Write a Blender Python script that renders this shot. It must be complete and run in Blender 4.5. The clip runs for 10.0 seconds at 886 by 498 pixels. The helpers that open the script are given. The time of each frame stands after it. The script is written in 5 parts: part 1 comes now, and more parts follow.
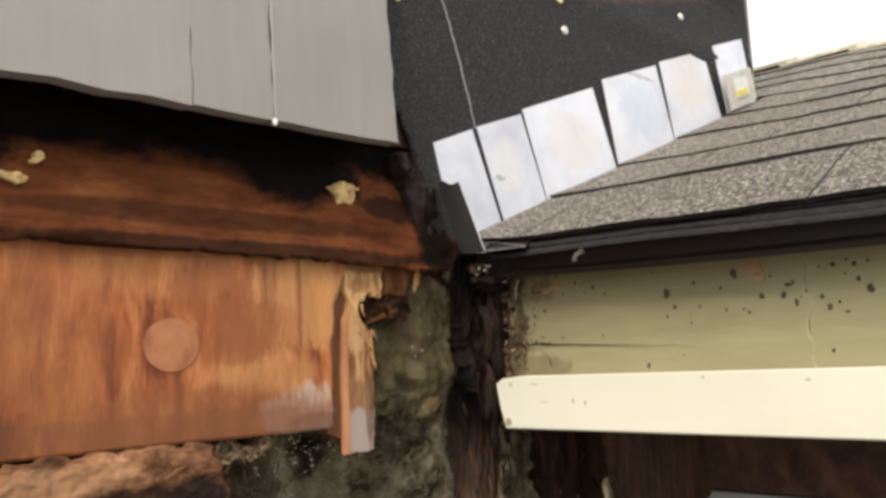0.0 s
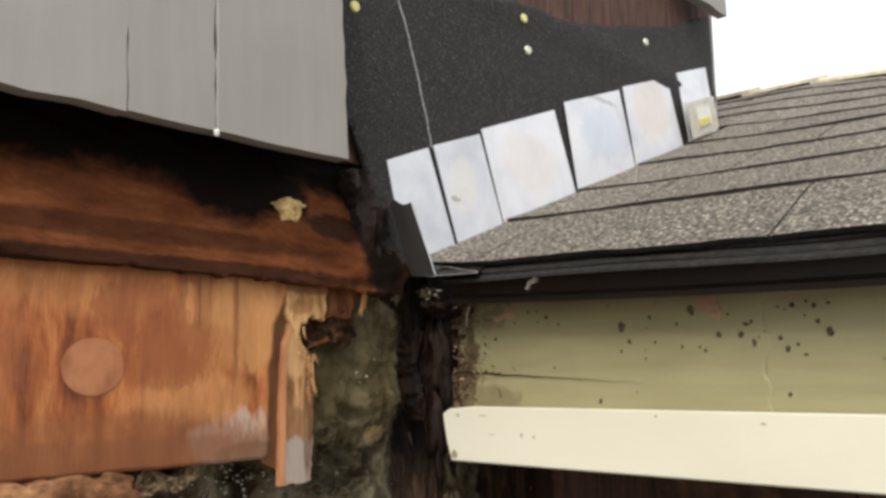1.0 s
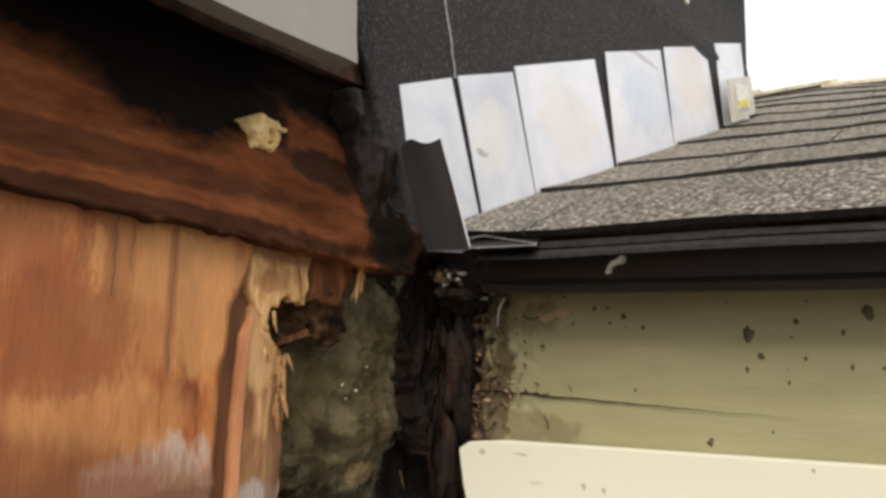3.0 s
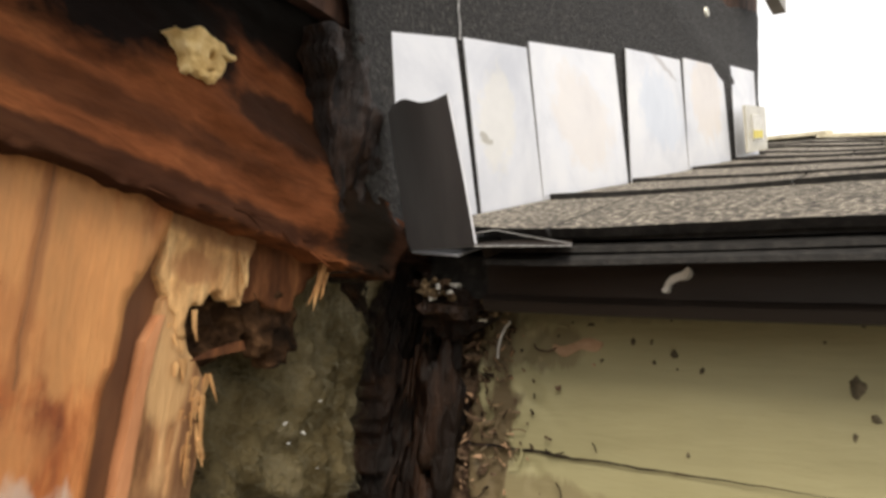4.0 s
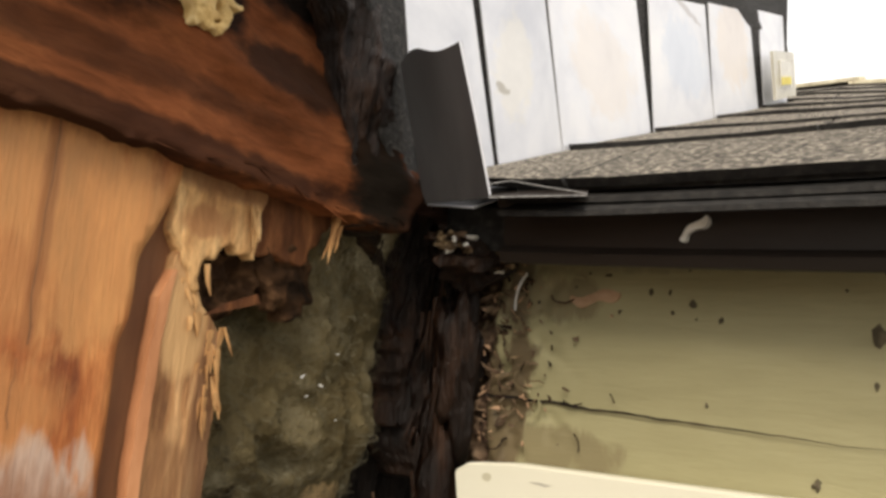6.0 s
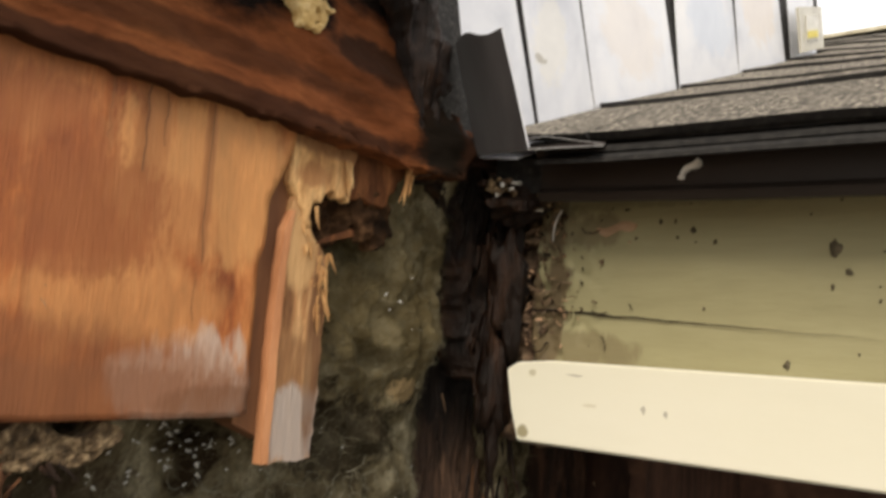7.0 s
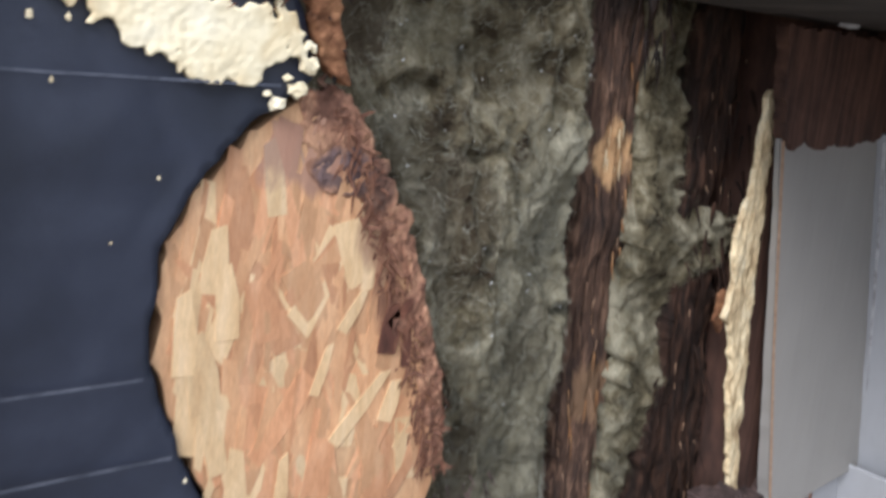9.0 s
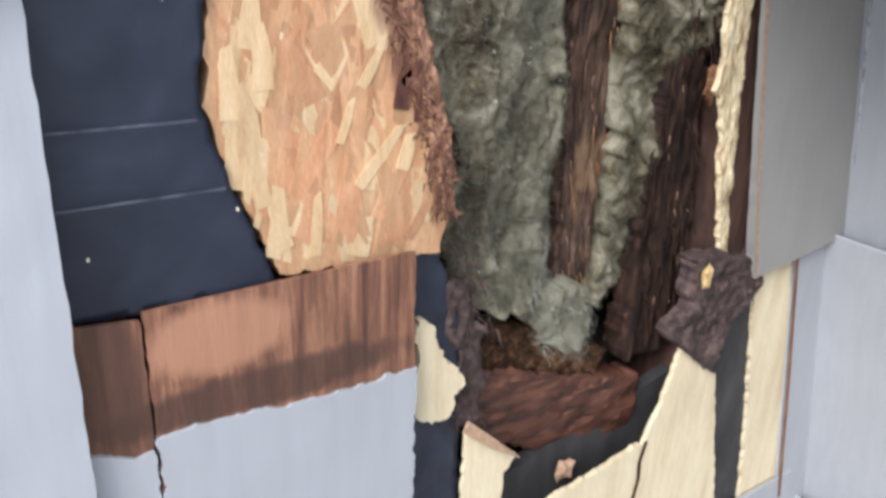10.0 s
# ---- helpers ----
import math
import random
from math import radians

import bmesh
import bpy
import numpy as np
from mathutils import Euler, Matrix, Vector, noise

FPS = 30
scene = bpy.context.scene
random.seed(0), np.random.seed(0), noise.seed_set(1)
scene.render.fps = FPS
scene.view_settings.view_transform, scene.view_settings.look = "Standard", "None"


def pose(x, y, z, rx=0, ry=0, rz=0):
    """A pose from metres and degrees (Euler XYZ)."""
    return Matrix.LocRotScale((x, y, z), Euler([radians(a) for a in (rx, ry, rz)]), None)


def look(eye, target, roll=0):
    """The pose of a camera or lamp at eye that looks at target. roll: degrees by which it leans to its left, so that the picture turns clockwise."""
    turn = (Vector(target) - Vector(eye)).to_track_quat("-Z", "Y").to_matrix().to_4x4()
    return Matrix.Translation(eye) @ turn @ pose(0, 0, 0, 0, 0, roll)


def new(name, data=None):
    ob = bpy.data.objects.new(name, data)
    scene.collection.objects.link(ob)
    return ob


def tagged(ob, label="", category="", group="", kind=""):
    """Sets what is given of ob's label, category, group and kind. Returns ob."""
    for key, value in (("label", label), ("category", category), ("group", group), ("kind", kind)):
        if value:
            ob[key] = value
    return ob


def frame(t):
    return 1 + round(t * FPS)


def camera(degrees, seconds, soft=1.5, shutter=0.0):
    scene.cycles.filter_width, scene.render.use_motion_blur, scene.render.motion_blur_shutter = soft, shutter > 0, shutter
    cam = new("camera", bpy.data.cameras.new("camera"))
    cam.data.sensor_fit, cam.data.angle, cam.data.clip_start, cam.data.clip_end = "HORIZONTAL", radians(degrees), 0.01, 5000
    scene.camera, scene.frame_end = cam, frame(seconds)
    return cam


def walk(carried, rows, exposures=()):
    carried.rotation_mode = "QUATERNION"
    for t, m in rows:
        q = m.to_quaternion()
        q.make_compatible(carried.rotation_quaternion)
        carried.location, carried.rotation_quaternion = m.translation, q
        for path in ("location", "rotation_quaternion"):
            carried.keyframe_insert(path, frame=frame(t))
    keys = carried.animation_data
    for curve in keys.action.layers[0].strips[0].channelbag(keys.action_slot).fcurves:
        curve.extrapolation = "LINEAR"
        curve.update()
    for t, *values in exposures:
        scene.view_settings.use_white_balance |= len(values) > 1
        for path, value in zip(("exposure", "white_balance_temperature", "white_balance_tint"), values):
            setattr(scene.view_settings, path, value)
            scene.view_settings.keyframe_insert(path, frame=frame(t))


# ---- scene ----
cam = camera(54.4, 10.0, soft=3.1, shutter=0.3)
PATH = [
    (0, (-0.597, -0.551, 2.269), (0.789, 0.867, 2.531), -2.6),
    (0.5, (-0.579, -0.542, 2.282), (0.847, 0.833, 2.556), -2.4),
    (1, (-0.57, -0.537, 2.281), (0.877, 0.813, 2.571), -0.8),
    (1.5, (-0.536, -0.519, 2.29), (0.945, 0.795, 2.573), -0.7),
    (2, (-0.479, -0.489, 2.297), (0.955, 0.882, 2.55), -0.2),
    (2.5, (-0.453, -0.414, 2.289), (1.036, 0.896, 2.547), -0.8),
    (3, (-0.448, -0.338, 2.281), (1.106, 0.877, 2.611), 1.6),
    (3.2, (-0.449, -0.329, 2.279), (1.114, 0.869, 2.632), 1.7),
    (4.5, (-0.307, -0.209, 2.285), (1.305, 0.881, 2.746), 6.7),
    (5, (-0.31, -0.209, 2.287), (1.311, 0.875, 2.732), 6.6),
    (5.5, (-0.317, -0.217, 2.284), (1.294, 0.907, 2.66), 5.7),
    (7, (-0.423, -0.306, 2.257), (1.096, 0.974, 2.487), 3.7),
    (7.3, (-0.432, -0.311, 2.237), (1.069, 1.0, 2.386), 4.2),
    (7.5, (-0.437, -0.314, 2.224), (1.068, 0.998, 2.347), 4.6),
    (8, (-0.428, -0.319, 2.194), (1.007, 1.071, 2.098), 6.3),
    (8.5, (-0.472, -0.355, 2.167), (0.839, 1.126, 1.874), 6.4),
    (9, (-0.53, -0.442, 2.148), (0.673, 1.095, 1.713), 4.7),
    (9.3, (-0.559, -0.485, 2.137), (0.582, 1.063, 1.589), 2.9),
    (9.5, (-0.569, -0.5, 2.132), (0.531, 1.04, 1.484), 1.8),
    (10, (-0.576, -0.536, 2.112), (0.521, 0.947, 1.338), 2.5),
]
EXPOSURES = [(0, 0.50, 6900, 11), (1.0, 0.34, 6800, 10), (1.6, 0.19, 6800, 10), (2.5, 0.20, 7000, 11), (3.0, 0.31, 7000, 11), (4.5, 0.48, 7400, 11), (5.5, 0.48, 7400, 11), (7.0, 0.38, 7400, 11), (7.5, 0.34, 7300, 11), (8.0, 0.55, 6000, 16), (8.8, 0.74, 5800, 14), (9.5, 0.96, 5600, 13), (10, 1.0, 5750, 12)]
walk(cam, [(t, look(eye, target, roll)) for t, eye, target, roll in PATH], EXPOSURES)

# ---- world and light: a bright, thinly overcast sky ----
world = bpy.data.worlds.new("sky")
scene.world = world
world.use_nodes = True
wn, wl = world.node_tree.nodes, world.node_tree.links
sky = wn.new("ShaderNodeTexSky")
sky.sky_type, sky.sun_disc = "NISHITA", False
sky.sun_elevation, sky.sun_rotation = radians(45), radians(242)
veil = wn.new("ShaderNodeMix")
veil.data_type = "RGBA"
veil.inputs[0].default_value = 0.75
veil.inputs[7].default_value = (9.0, 9.2, 9.6, 1)
wl.new(sky.outputs[0], veil.inputs[6])
wl.new(veil.outputs[2], wn["Background"].inputs[0])
wn["Background"].inputs[1].default_value = 0.13
sun_data = bpy.data.lights.new("sun", "SUN")
sun_data.energy, sun_data.angle, sun_data.color = 2.0, radians(25), (1.0, 0.95, 0.88)
sun = new("sun", sun_data)
SUN_FROM = Vector((math.sin(radians(242)) * math.cos(radians(45)), math.cos(radians(242)) * math.cos(radians(45)), math.sin(radians(45))))
sun.matrix_world = look(SUN_FROM * 20, (0, 0, 2))


# ---- materials ----
def mat(name, dark, mid, light, scale=30.0, stretch=(1, 1, 1), rough=0.8, bump=0.3, bscale=220.0, depth=0.002, metal=0.0,
        blots=(), rnd=0.0, patchy=0.25, spec=0.4, pos=(0.3, 0.5, 0.72), axes="xz", bstretch=None, coat=0.0, streak=0.0):
    """Grain between three colours, large-scale patchiness, stains and painted shade of given place and size, fine
    relief.
    """
    m = bpy.data.materials.new(name)
    m.use_nodes = True
    n, l = m.node_tree.nodes, m.node_tree.links
    bsdf = n["Principled BSDF"]
    bsdf.inputs["Roughness"].default_value = rough
    bsdf.inputs["Metallic"].default_value = metal
    bsdf.inputs["Specular IOR Level"].default_value = spec
    bsdf.inputs["Coat Weight"].default_value = coat
    tc = n.new("ShaderNodeTexCoord")
    info = n.new("ShaderNodeObjectInfo")

    def noise_tex(sc, st, detail=8, rough_n=0.6):
        mp = n.new("ShaderNodeMapping")
        mp.inputs["Scale"].default_value = st
        l.new(tc.outputs["Object"], mp.inputs[0])
        nz = n.new("ShaderNodeTexNoise")
        nz.inputs["Distortion"].default_value = 0.35
        nz.inputs["Scale"].default_value, nz.inputs["Detail"].default_value, nz.inputs["Roughness"].default_value = sc, detail, rough_n
        l.new(mp.outputs[0], nz.inputs["Vector"])
        return nz

    def math_node(op, a, b):
        x = n.new("ShaderNodeMath")
        x.operation = op
        for i, v in enumerate((a, b)):
            if isinstance(v, (int, float)):
                x.inputs[i].default_value = v
            else:
                l.new(v, x.inputs[i])
        return x.outputs[0]

    grain = noise_tex(scale, stretch)
    ramp = n.new("ShaderNodeValToRGB")
    e = ramp.color_ramp.elements
    e[0].position, e[1].position = pos[0], pos[2]
    e[0].color, e[1].color = (*dark, 1), (*light, 1)
    e.new(pos[1]).color = (*mid, 1)
    l.new(grain.outputs[0], ramp.inputs[0])
    col = ramp.outputs[0]
    big = noise_tex(scale * 0.22, (1, 1, 1), 4)
    hsv = n.new("ShaderNodeHueSaturation")
    val = math_node("ADD", math_node("MULTIPLY", big.outputs[0], 2 * patchy), 1.0 - patchy)
    if rnd:
        val = math_node("MULTIPLY", val, math_node("ADD", math_node("MULTIPLY", info.outputs["Random"], 2 * rnd), 1.0 - rnd))
    if streak:  # fine fibre drawn in tone as well as relief
        thread = noise_tex(bscale, bstretch or stretch, 4, 0.7)
        val = math_node("MULTIPLY", val, math_node("ADD", math_node("MULTIPLY", thread.outputs[0], 4 * streak), 1.0 - 2 * streak))
    l.new(val, hsv.inputs["Value"])
    l.new(col, hsv.inputs["Color"])
    col = hsv.outputs[0]
    if blots:
        sep = n.new("ShaderNodeSeparateXYZ")
        l.new(tc.outputs["Object"], sep.inputs[0])
        u, v = sep.outputs["XYZ".index(axes[0].upper())], sep.outputs["XYZ".index(axes[1].upper())]
    for i, (cx, cz, rx, rz, colour, ragged, strength) in enumerate(blots):
        a = math_node("DIVIDE", math_node("SUBTRACT", u, cx), rx)
        b = math_node("DIVIDE", math_node("SUBTRACT", v, cz), rz)
        r = math_node("ADD", math_node("MULTIPLY", a, a), math_node("MULTIPLY", b, b))
        edge = noise_tex(60 + 17 * i, stretch if max(stretch) / min(stretch) < 6 else (1, 1, 0.35), 6)
        r = math_node("ADD", r, math_node("MULTIPLY", math_node("SUBTRACT", edge.outputs[0], 0.5), ragged))
        mr = n.new("ShaderNodeMapRange")
        mr.inputs[1].default_value, mr.inputs[2].default_value = 1.25, 0.65
        mr.inputs[4].default_value = strength
        l.new(r, mr.inputs[0])
        mx = n.new("ShaderNodeMix")
        mx.data_type = "RGBA"
        l.new(mr.outputs[0], mx.inputs[0])
        l.new(col, mx.inputs[6])
        mx.inputs[7].default_value = (*colour, 1)
        col = mx.outputs[2]
    l.new(col, bsdf.inputs["Base Color"])
    fine = noise_tex(bscale, bstretch or stretch, 6)
    bp = n.new("ShaderNodeBump")
    bp.inputs["Strength"].default_value, bp.inputs["Distance"].default_value = bump, depth
    l.new(math_node("ADD", fine.outputs[0], math_node("MULTIPLY", grain.outputs[0], 0.6)), bp.inputs["Height"])
    l.new(bp.outputs[0], bsdf.inputs["Normal"])
    return m


M = {}
M["paint"] = mat("grey_shingle_paint", (0.262, 0.247, 0.222), (0.275, 0.260, 0.234), (0.288, 0.273, 0.246), 26, (3, 3, 0.25), 0.5, 0.15, 160, 0.0012, rnd=0.05, patchy=0.1)
M["paint_low"] = mat("pale_shingle_paint", (0.355, 0.357, 0.36), (0.375, 0.377, 0.38), (0.39, 0.393, 0.397), 26, (3, 3, 0.25), 0.5, 0.15, 160, 0.0012, rnd=0.05, patchy=0.1)
M["brown_bare"] = mat("weathered_shingle_wood", (0.09, 0.04, 0.025), (0.20, 0.09, 0.05), (0.36, 0.18, 0.10), 26, (5, 5, 0.3), 0.75, 0.5, 200, 0.0015, patchy=0.35,
                      streak=0.30, blots=((-0.385, 1.815, 0.055, 0.028, (0.42, 0.21, 0.12), 1.2, 0.8), (-0.35, 1.765, 0.12, 0.018, (0.06, 0.03, 0.02), 1.6, 0.8), (-0.46, 1.80, 0.025, 0.06, (0.07, 0.035, 0.022), 1.0, 0.8)))
M["felt"] = mat("black_roofing_felt", (0.008, 0.008, 0.008), (0.026, 0.025, 0.024), (0.13, 0.12, 0.11), 420, (1, 1, 1), 0.7, 1.0, 420, 0.0015, patchy=0.35, pos=(0.35, 0.55, 0.75), spec=0.35)
M["wrap"] = mat("blue_black_building_paper", (0.010, 0.013, 0.022), (0.016, 0.020, 0.034), (0.026, 0.031, 0.048), 14, (1, 1, 1), 0.5, 0.25, 300, 0.001, patchy=0.4, spec=0.5)
M["ply"] = mat("plywood_face", (0.15, 0.036, 0.010), (0.35, 0.105, 0.029), (0.56, 0.225, 0.075), 38, (1.7, 1, 0.5), 0.62, 0.5, 260, 0.0012, bstretch=(4, 1, 0.3), patchy=0.6, pos=(0.36, 0.5, 0.67),
               streak=0.34, blots=((-0.215, 2.237, 0.035, 0.022, (0.50, 0.42, 0.36), 3.6, 0.7), (-0.245, 2.268, 0.045, 0.018, (0.56, 0.27, 0.10), 2.2, 0.5), (-0.21, 2.325, 0.05, 0.04, (0.62, 0.32, 0.12), 2.4, 0.55),
                      (-0.30, 2.238, 0.11, 0.022, (0.24, 0.085, 0.03), 1.8, 0.65), (-0.275, 2.288, 0.03, 0.014, (0.29, 0.09, 0.03), 1.8, 0.6), (-0.40, 2.30, 0.04, 0.06, (0.36, 0.12, 0.04), 1.6, 0.5), (-0.32, 2.34, 0.06, 0.02, (0.50, 0.21, 0.075), 2.2, 0.4), (-0.245, 2.30, 0.035, 0.02, (0.32, 0.11, 0.035), 1.6, 0.5), (-0.243, 2.338, 0.008, 0.035, (0.30, 0.11, 0.036), 1.6, 0.6), (-0.216, 2.325, 0.003, 0.05, (0.28, 0.10, 0.035), 1.4, 0.5), (-0.29, 2.325, 0.035, 0.022, (0.27, 0.08, 0.026), 2.4, 0.6),
                      (-0.20, 2.228, 0.03, 0.008, (0.12, 0.06, 0.03), 1.4, 0.6), (-0.38, 2.232, 0.3, 0.012, (0.20, 0.072, 0.028), 2.4, 0.55), (-0.262, 2.30, 0.03, 0.025, (0.27, 0.085, 0.027), 3.4, 0.6), (-0.34, 2.36, 0.2, 0.012, (0.24, 0.085, 0.03), 2.4, 0.5)))
M["ply_pale"] = mat("pale_torn_plywood", (0.36, 0.175, 0.066), (0.52, 0.285, 0.115), (0.67, 0.43, 0.20), 34, (2.2, 1, 0.6), 0.75, 0.6, 260, 0.0014, patchy=0.4, pos=(0.36, 0.5, 0.66), streak=0.35, blots=((-0.15, 2.354, 0.05, 0.009, (0.16, 0.065, 0.03), 1.6, 0.7), (-0.157, 2.335, 0.010, 0.006, (0.30, 0.12, 0.045), 2.4, 0.6)))
M["ply_inner"] = mat("torn_inner_ply", (0.045, 0.018, 0.009), (0.12, 0.045, 0.018), (0.26, 0.11, 0.045), 50, (2.0, 1, 0.5), 0.8, 0.8, 240, 0.002, patchy=0.5, spec=0.15, streak=0.30)
M["ply_strip"] = mat("plywood_strip_face", (0.17, 0.072, 0.027), (0.34, 0.165, 0.066), (0.56, 0.33, 0.155), 60, (3, 1, 0.4), 0.7, 0.7, 220, 0.0015, patchy=0.6, pos=(0.36, 0.5, 0.66),
                     streak=0.35, blots=((-0.157, 2.216, 0.017, 0.020, (0.42, 0.37, 0.34), 4.5, 0.8), (-0.148, 2.255, 0.005, 0.05, (0.13, 0.06, 0.028), 2.0, 0.7), (-0.160, 2.302, 0.010, 0.022, (0.60, 0.37, 0.17), 2.2, 0.7), (-0.163, 2.248, 0.012, 0.012, (0.24, 0.115, 0.05), 2.0, 0.6)))
M["ply_edge"] = mat("cut_plywood_edge", (0.36, 0.145, 0.062), (0.50, 0.22, 0.10), (0.62, 0.31, 0.155), 90, (1, 1, 0.2), 0.7, 0.3, 300, 0.001)
M["plug"] = mat("plywood_plug", (0.27, 0.095, 0.042), (0.38, 0.15, 0.066), (0.46, 0.21, 0.10), 50, (1, 1, 0.6), 0.65, 0.35, 220, 0.001, patchy=0.2)
M["kerf"] = mat("dark_saw_kerf", (0.13, 0.055, 0.025), (0.20, 0.088, 0.038), (0.28, 0.13, 0.06), 60, (1, 1, 0.2), 0.8, 0.4)
# near-black blots run along the board's top, below the upper shingles
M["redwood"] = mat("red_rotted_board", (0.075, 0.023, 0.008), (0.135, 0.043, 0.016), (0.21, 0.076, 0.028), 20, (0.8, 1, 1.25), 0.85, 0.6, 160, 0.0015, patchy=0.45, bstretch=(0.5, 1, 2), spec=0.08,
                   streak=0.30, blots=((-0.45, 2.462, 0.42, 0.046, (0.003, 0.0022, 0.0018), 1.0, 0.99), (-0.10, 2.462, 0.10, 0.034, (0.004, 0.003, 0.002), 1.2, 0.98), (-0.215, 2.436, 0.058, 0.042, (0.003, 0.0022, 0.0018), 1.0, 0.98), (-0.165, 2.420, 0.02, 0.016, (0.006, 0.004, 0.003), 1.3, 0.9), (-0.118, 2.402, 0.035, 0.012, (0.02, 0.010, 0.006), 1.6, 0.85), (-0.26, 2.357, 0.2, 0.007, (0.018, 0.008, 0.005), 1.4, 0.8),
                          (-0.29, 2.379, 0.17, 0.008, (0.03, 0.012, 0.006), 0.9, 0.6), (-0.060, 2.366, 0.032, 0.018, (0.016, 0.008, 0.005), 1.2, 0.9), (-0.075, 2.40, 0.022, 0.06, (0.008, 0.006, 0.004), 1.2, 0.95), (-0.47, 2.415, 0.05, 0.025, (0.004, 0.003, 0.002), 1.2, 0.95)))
M["rot"] = mat("dark_rotted_wood", (0.006, 0.0035, 0.002), (0.024, 0.0115, 0.0065), (0.085, 0.041, 0.023), 60, (2.4, 2, 0.3), 0.75, 0.9, 260, 0.003, patchy=0.5, spec=0.25)
M["rot_fibre"] = mat("shredded_brown_rot", (0.012, 0.007, 0.004), (0.05, 0.025, 0.012), (0.16, 0.085, 0.042), 90, (1, 1, 1), 0.9, 1.0, 300, 0.003, patchy=0.5, spec=0.1, streak=0.3)
M["rot_wet"] = mat("wet_black_rot", (0.004, 0.0025, 0.0018), (0.013, 0.0065, 0.004), (0.048, 0.022, 0.011), 60, (1.5, 1.5, 0.4), 0.32, 0.9, 300, 0.003, patchy=0.4, spec=0.25)
M["stud"] = mat("rotted_stud_wood", (0.014, 0.008, 0.005), (0.08, 0.043, 0.026), (0.24, 0.14, 0.085), 60, (2.4, 2, 0.3), 0.75, 1.0, 240, 0.003, patchy=0.55,
                streak=0.35, blots=((0.034, 2.078, 0.018, 0.030, (0.56, 0.34, 0.16), 3.4, 0.9), (0.04, 1.86, 0.02, 0.03, (0.26, 0.155, 0.08), 3.5, 0.6), (0.03, 2.30, 0.07, 0.11, (0.008, 0.005, 0.0035), 1.4, 0.95)))
M["wool"] = mat("mouldy_mineral_wool", (0.024, 0.016, 0.009), (0.155, 0.131, 0.079), (0.345, 0.312, 0.218), 30, (1.1, 1, 0.85), 0.97, 1.0, 420, 0.003, patchy=0.75, spec=0.04, pos=(0.37, 0.49, 0.63),
                streak=0.40, blots=((-0.03, 1.84, 0.10, 0.24, (0.26, 0.252, 0.185), 3.6, 0.35), (-0.10, 2.16, 0.10, 0.05, (0.06, 0.047, 0.028), 3.6, 0.4), (-0.07, 1.93, 0.03, 0.04, (0.04, 0.032, 0.022), 3.6, 0.5), (-0.12, 1.84, 0.02, 0.05, (0.05, 0.035, 0.024), 3.6, 0.5), (-0.05, 2.05, 0.05, 0.06, (0.22, 0.21, 0.155), 3.6, 0.35), (-0.15, 2.03, 0.035, 0.06, (0.05, 0.036, 0.024), 3.2, 0.6), (-0.25, 2.17, 0.05, 0.04, (0.055, 0.038, 0.024), 3.2, 0.75), (-0.19, 2.07, 0.04, 0.05, (0.04, 0.032, 0.022), 2.6, 0.6), (-0.09, 2.205, 0.04, 0.022, (0.022, 0.016, 0.010), 2.6, 0.8), (-0.075, 2.285, 0.07, 0.055, (0.14, 0.108, 0.052), 3.6, 0.65), (-0.135, 2.315, 0.022, 0.012, (0.03, 0.018, 0.011), 3.0, 0.75), (-0.055, 2.232, 0.012, 0.007, (0.42, 0.30, 0.16), 4.5, 0.7), (-0.17, 2.16, 0.03, 0.02, (0.15, 0.135, 0.085), 3.6, 0.5)))
M["fibre"] = mat("wool_fibres", (0.07, 0.058, 0.036), (0.15, 0.133, 0.086), (0.25, 0.232, 0.165), 26, (1, 1, 1), 0.95, 0.0, spec=0.05)
M["fibre_pale"] = mat("pale_wool_fibres", (0.20, 0.19, 0.14), (0.31, 0.30, 0.235), (0.46, 0.45, 0.37), 60, (1, 1, 1), 0.95, 0.0, spec=0.05)
M["osb"] = mat("strand_board", (0.378, 0.194, 0.090), (0.499, 0.284, 0.142), (0.602, 0.387, 0.206), 30, (2.2, 1, 0.5), 0.75, 0.4, 240, 0.001, patchy=0.35, streak=0.2)

STAINS = ((-0.232, 2.055, 0.022, 0.055, (0.20, 0.095, 0.06), 2.8, 0.7), (-0.283, 2.098, 0.045, 0.03, (0.27, 0.155, 0.115), 2.8, 0.75), (-0.225, 1.985, 0.015, 0.018, (0.14, 0.06, 0.04), 2.0, 0.7))
M["strand"] = mat("strand_board_flake", (0.430, 0.219, 0.101), (0.516, 0.288, 0.142), (0.576, 0.353, 0.189), 34, (3, 1, 0.5), 0.72, 0.4, 300, 0.0008, rnd=0.16, patchy=0.3, streak=0.2, blots=STAINS)
M["strand_pink"] = mat("orange_brown_strand", (0.40, 0.185, 0.085), (0.50, 0.255, 0.125), (0.58, 0.335, 0.185), 34, (3, 1, 0.5), 0.72, 0.4, 300, 0.0008, rnd=0.18, patchy=0.3, streak=0.2, blots=STAINS)
M["strand_pale"] = mat("pale_strand", (0.516, 0.335, 0.163), (0.602, 0.421, 0.224), (0.654, 0.482, 0.284), 34, (3, 1, 0.5), 0.72, 0.3, 300, 0.0008, rnd=0.10, patchy=0.2, streak=0.2, blots=STAINS)
M["strand_dark"] = mat("dark_broken_strand", (0.06, 0.022, 0.013), (0.13, 0.05, 0.03), (0.22, 0.09, 0.05), 60, (2, 1, 0.6), 0.8, 0.5, 300, 0.001, rnd=0.2)
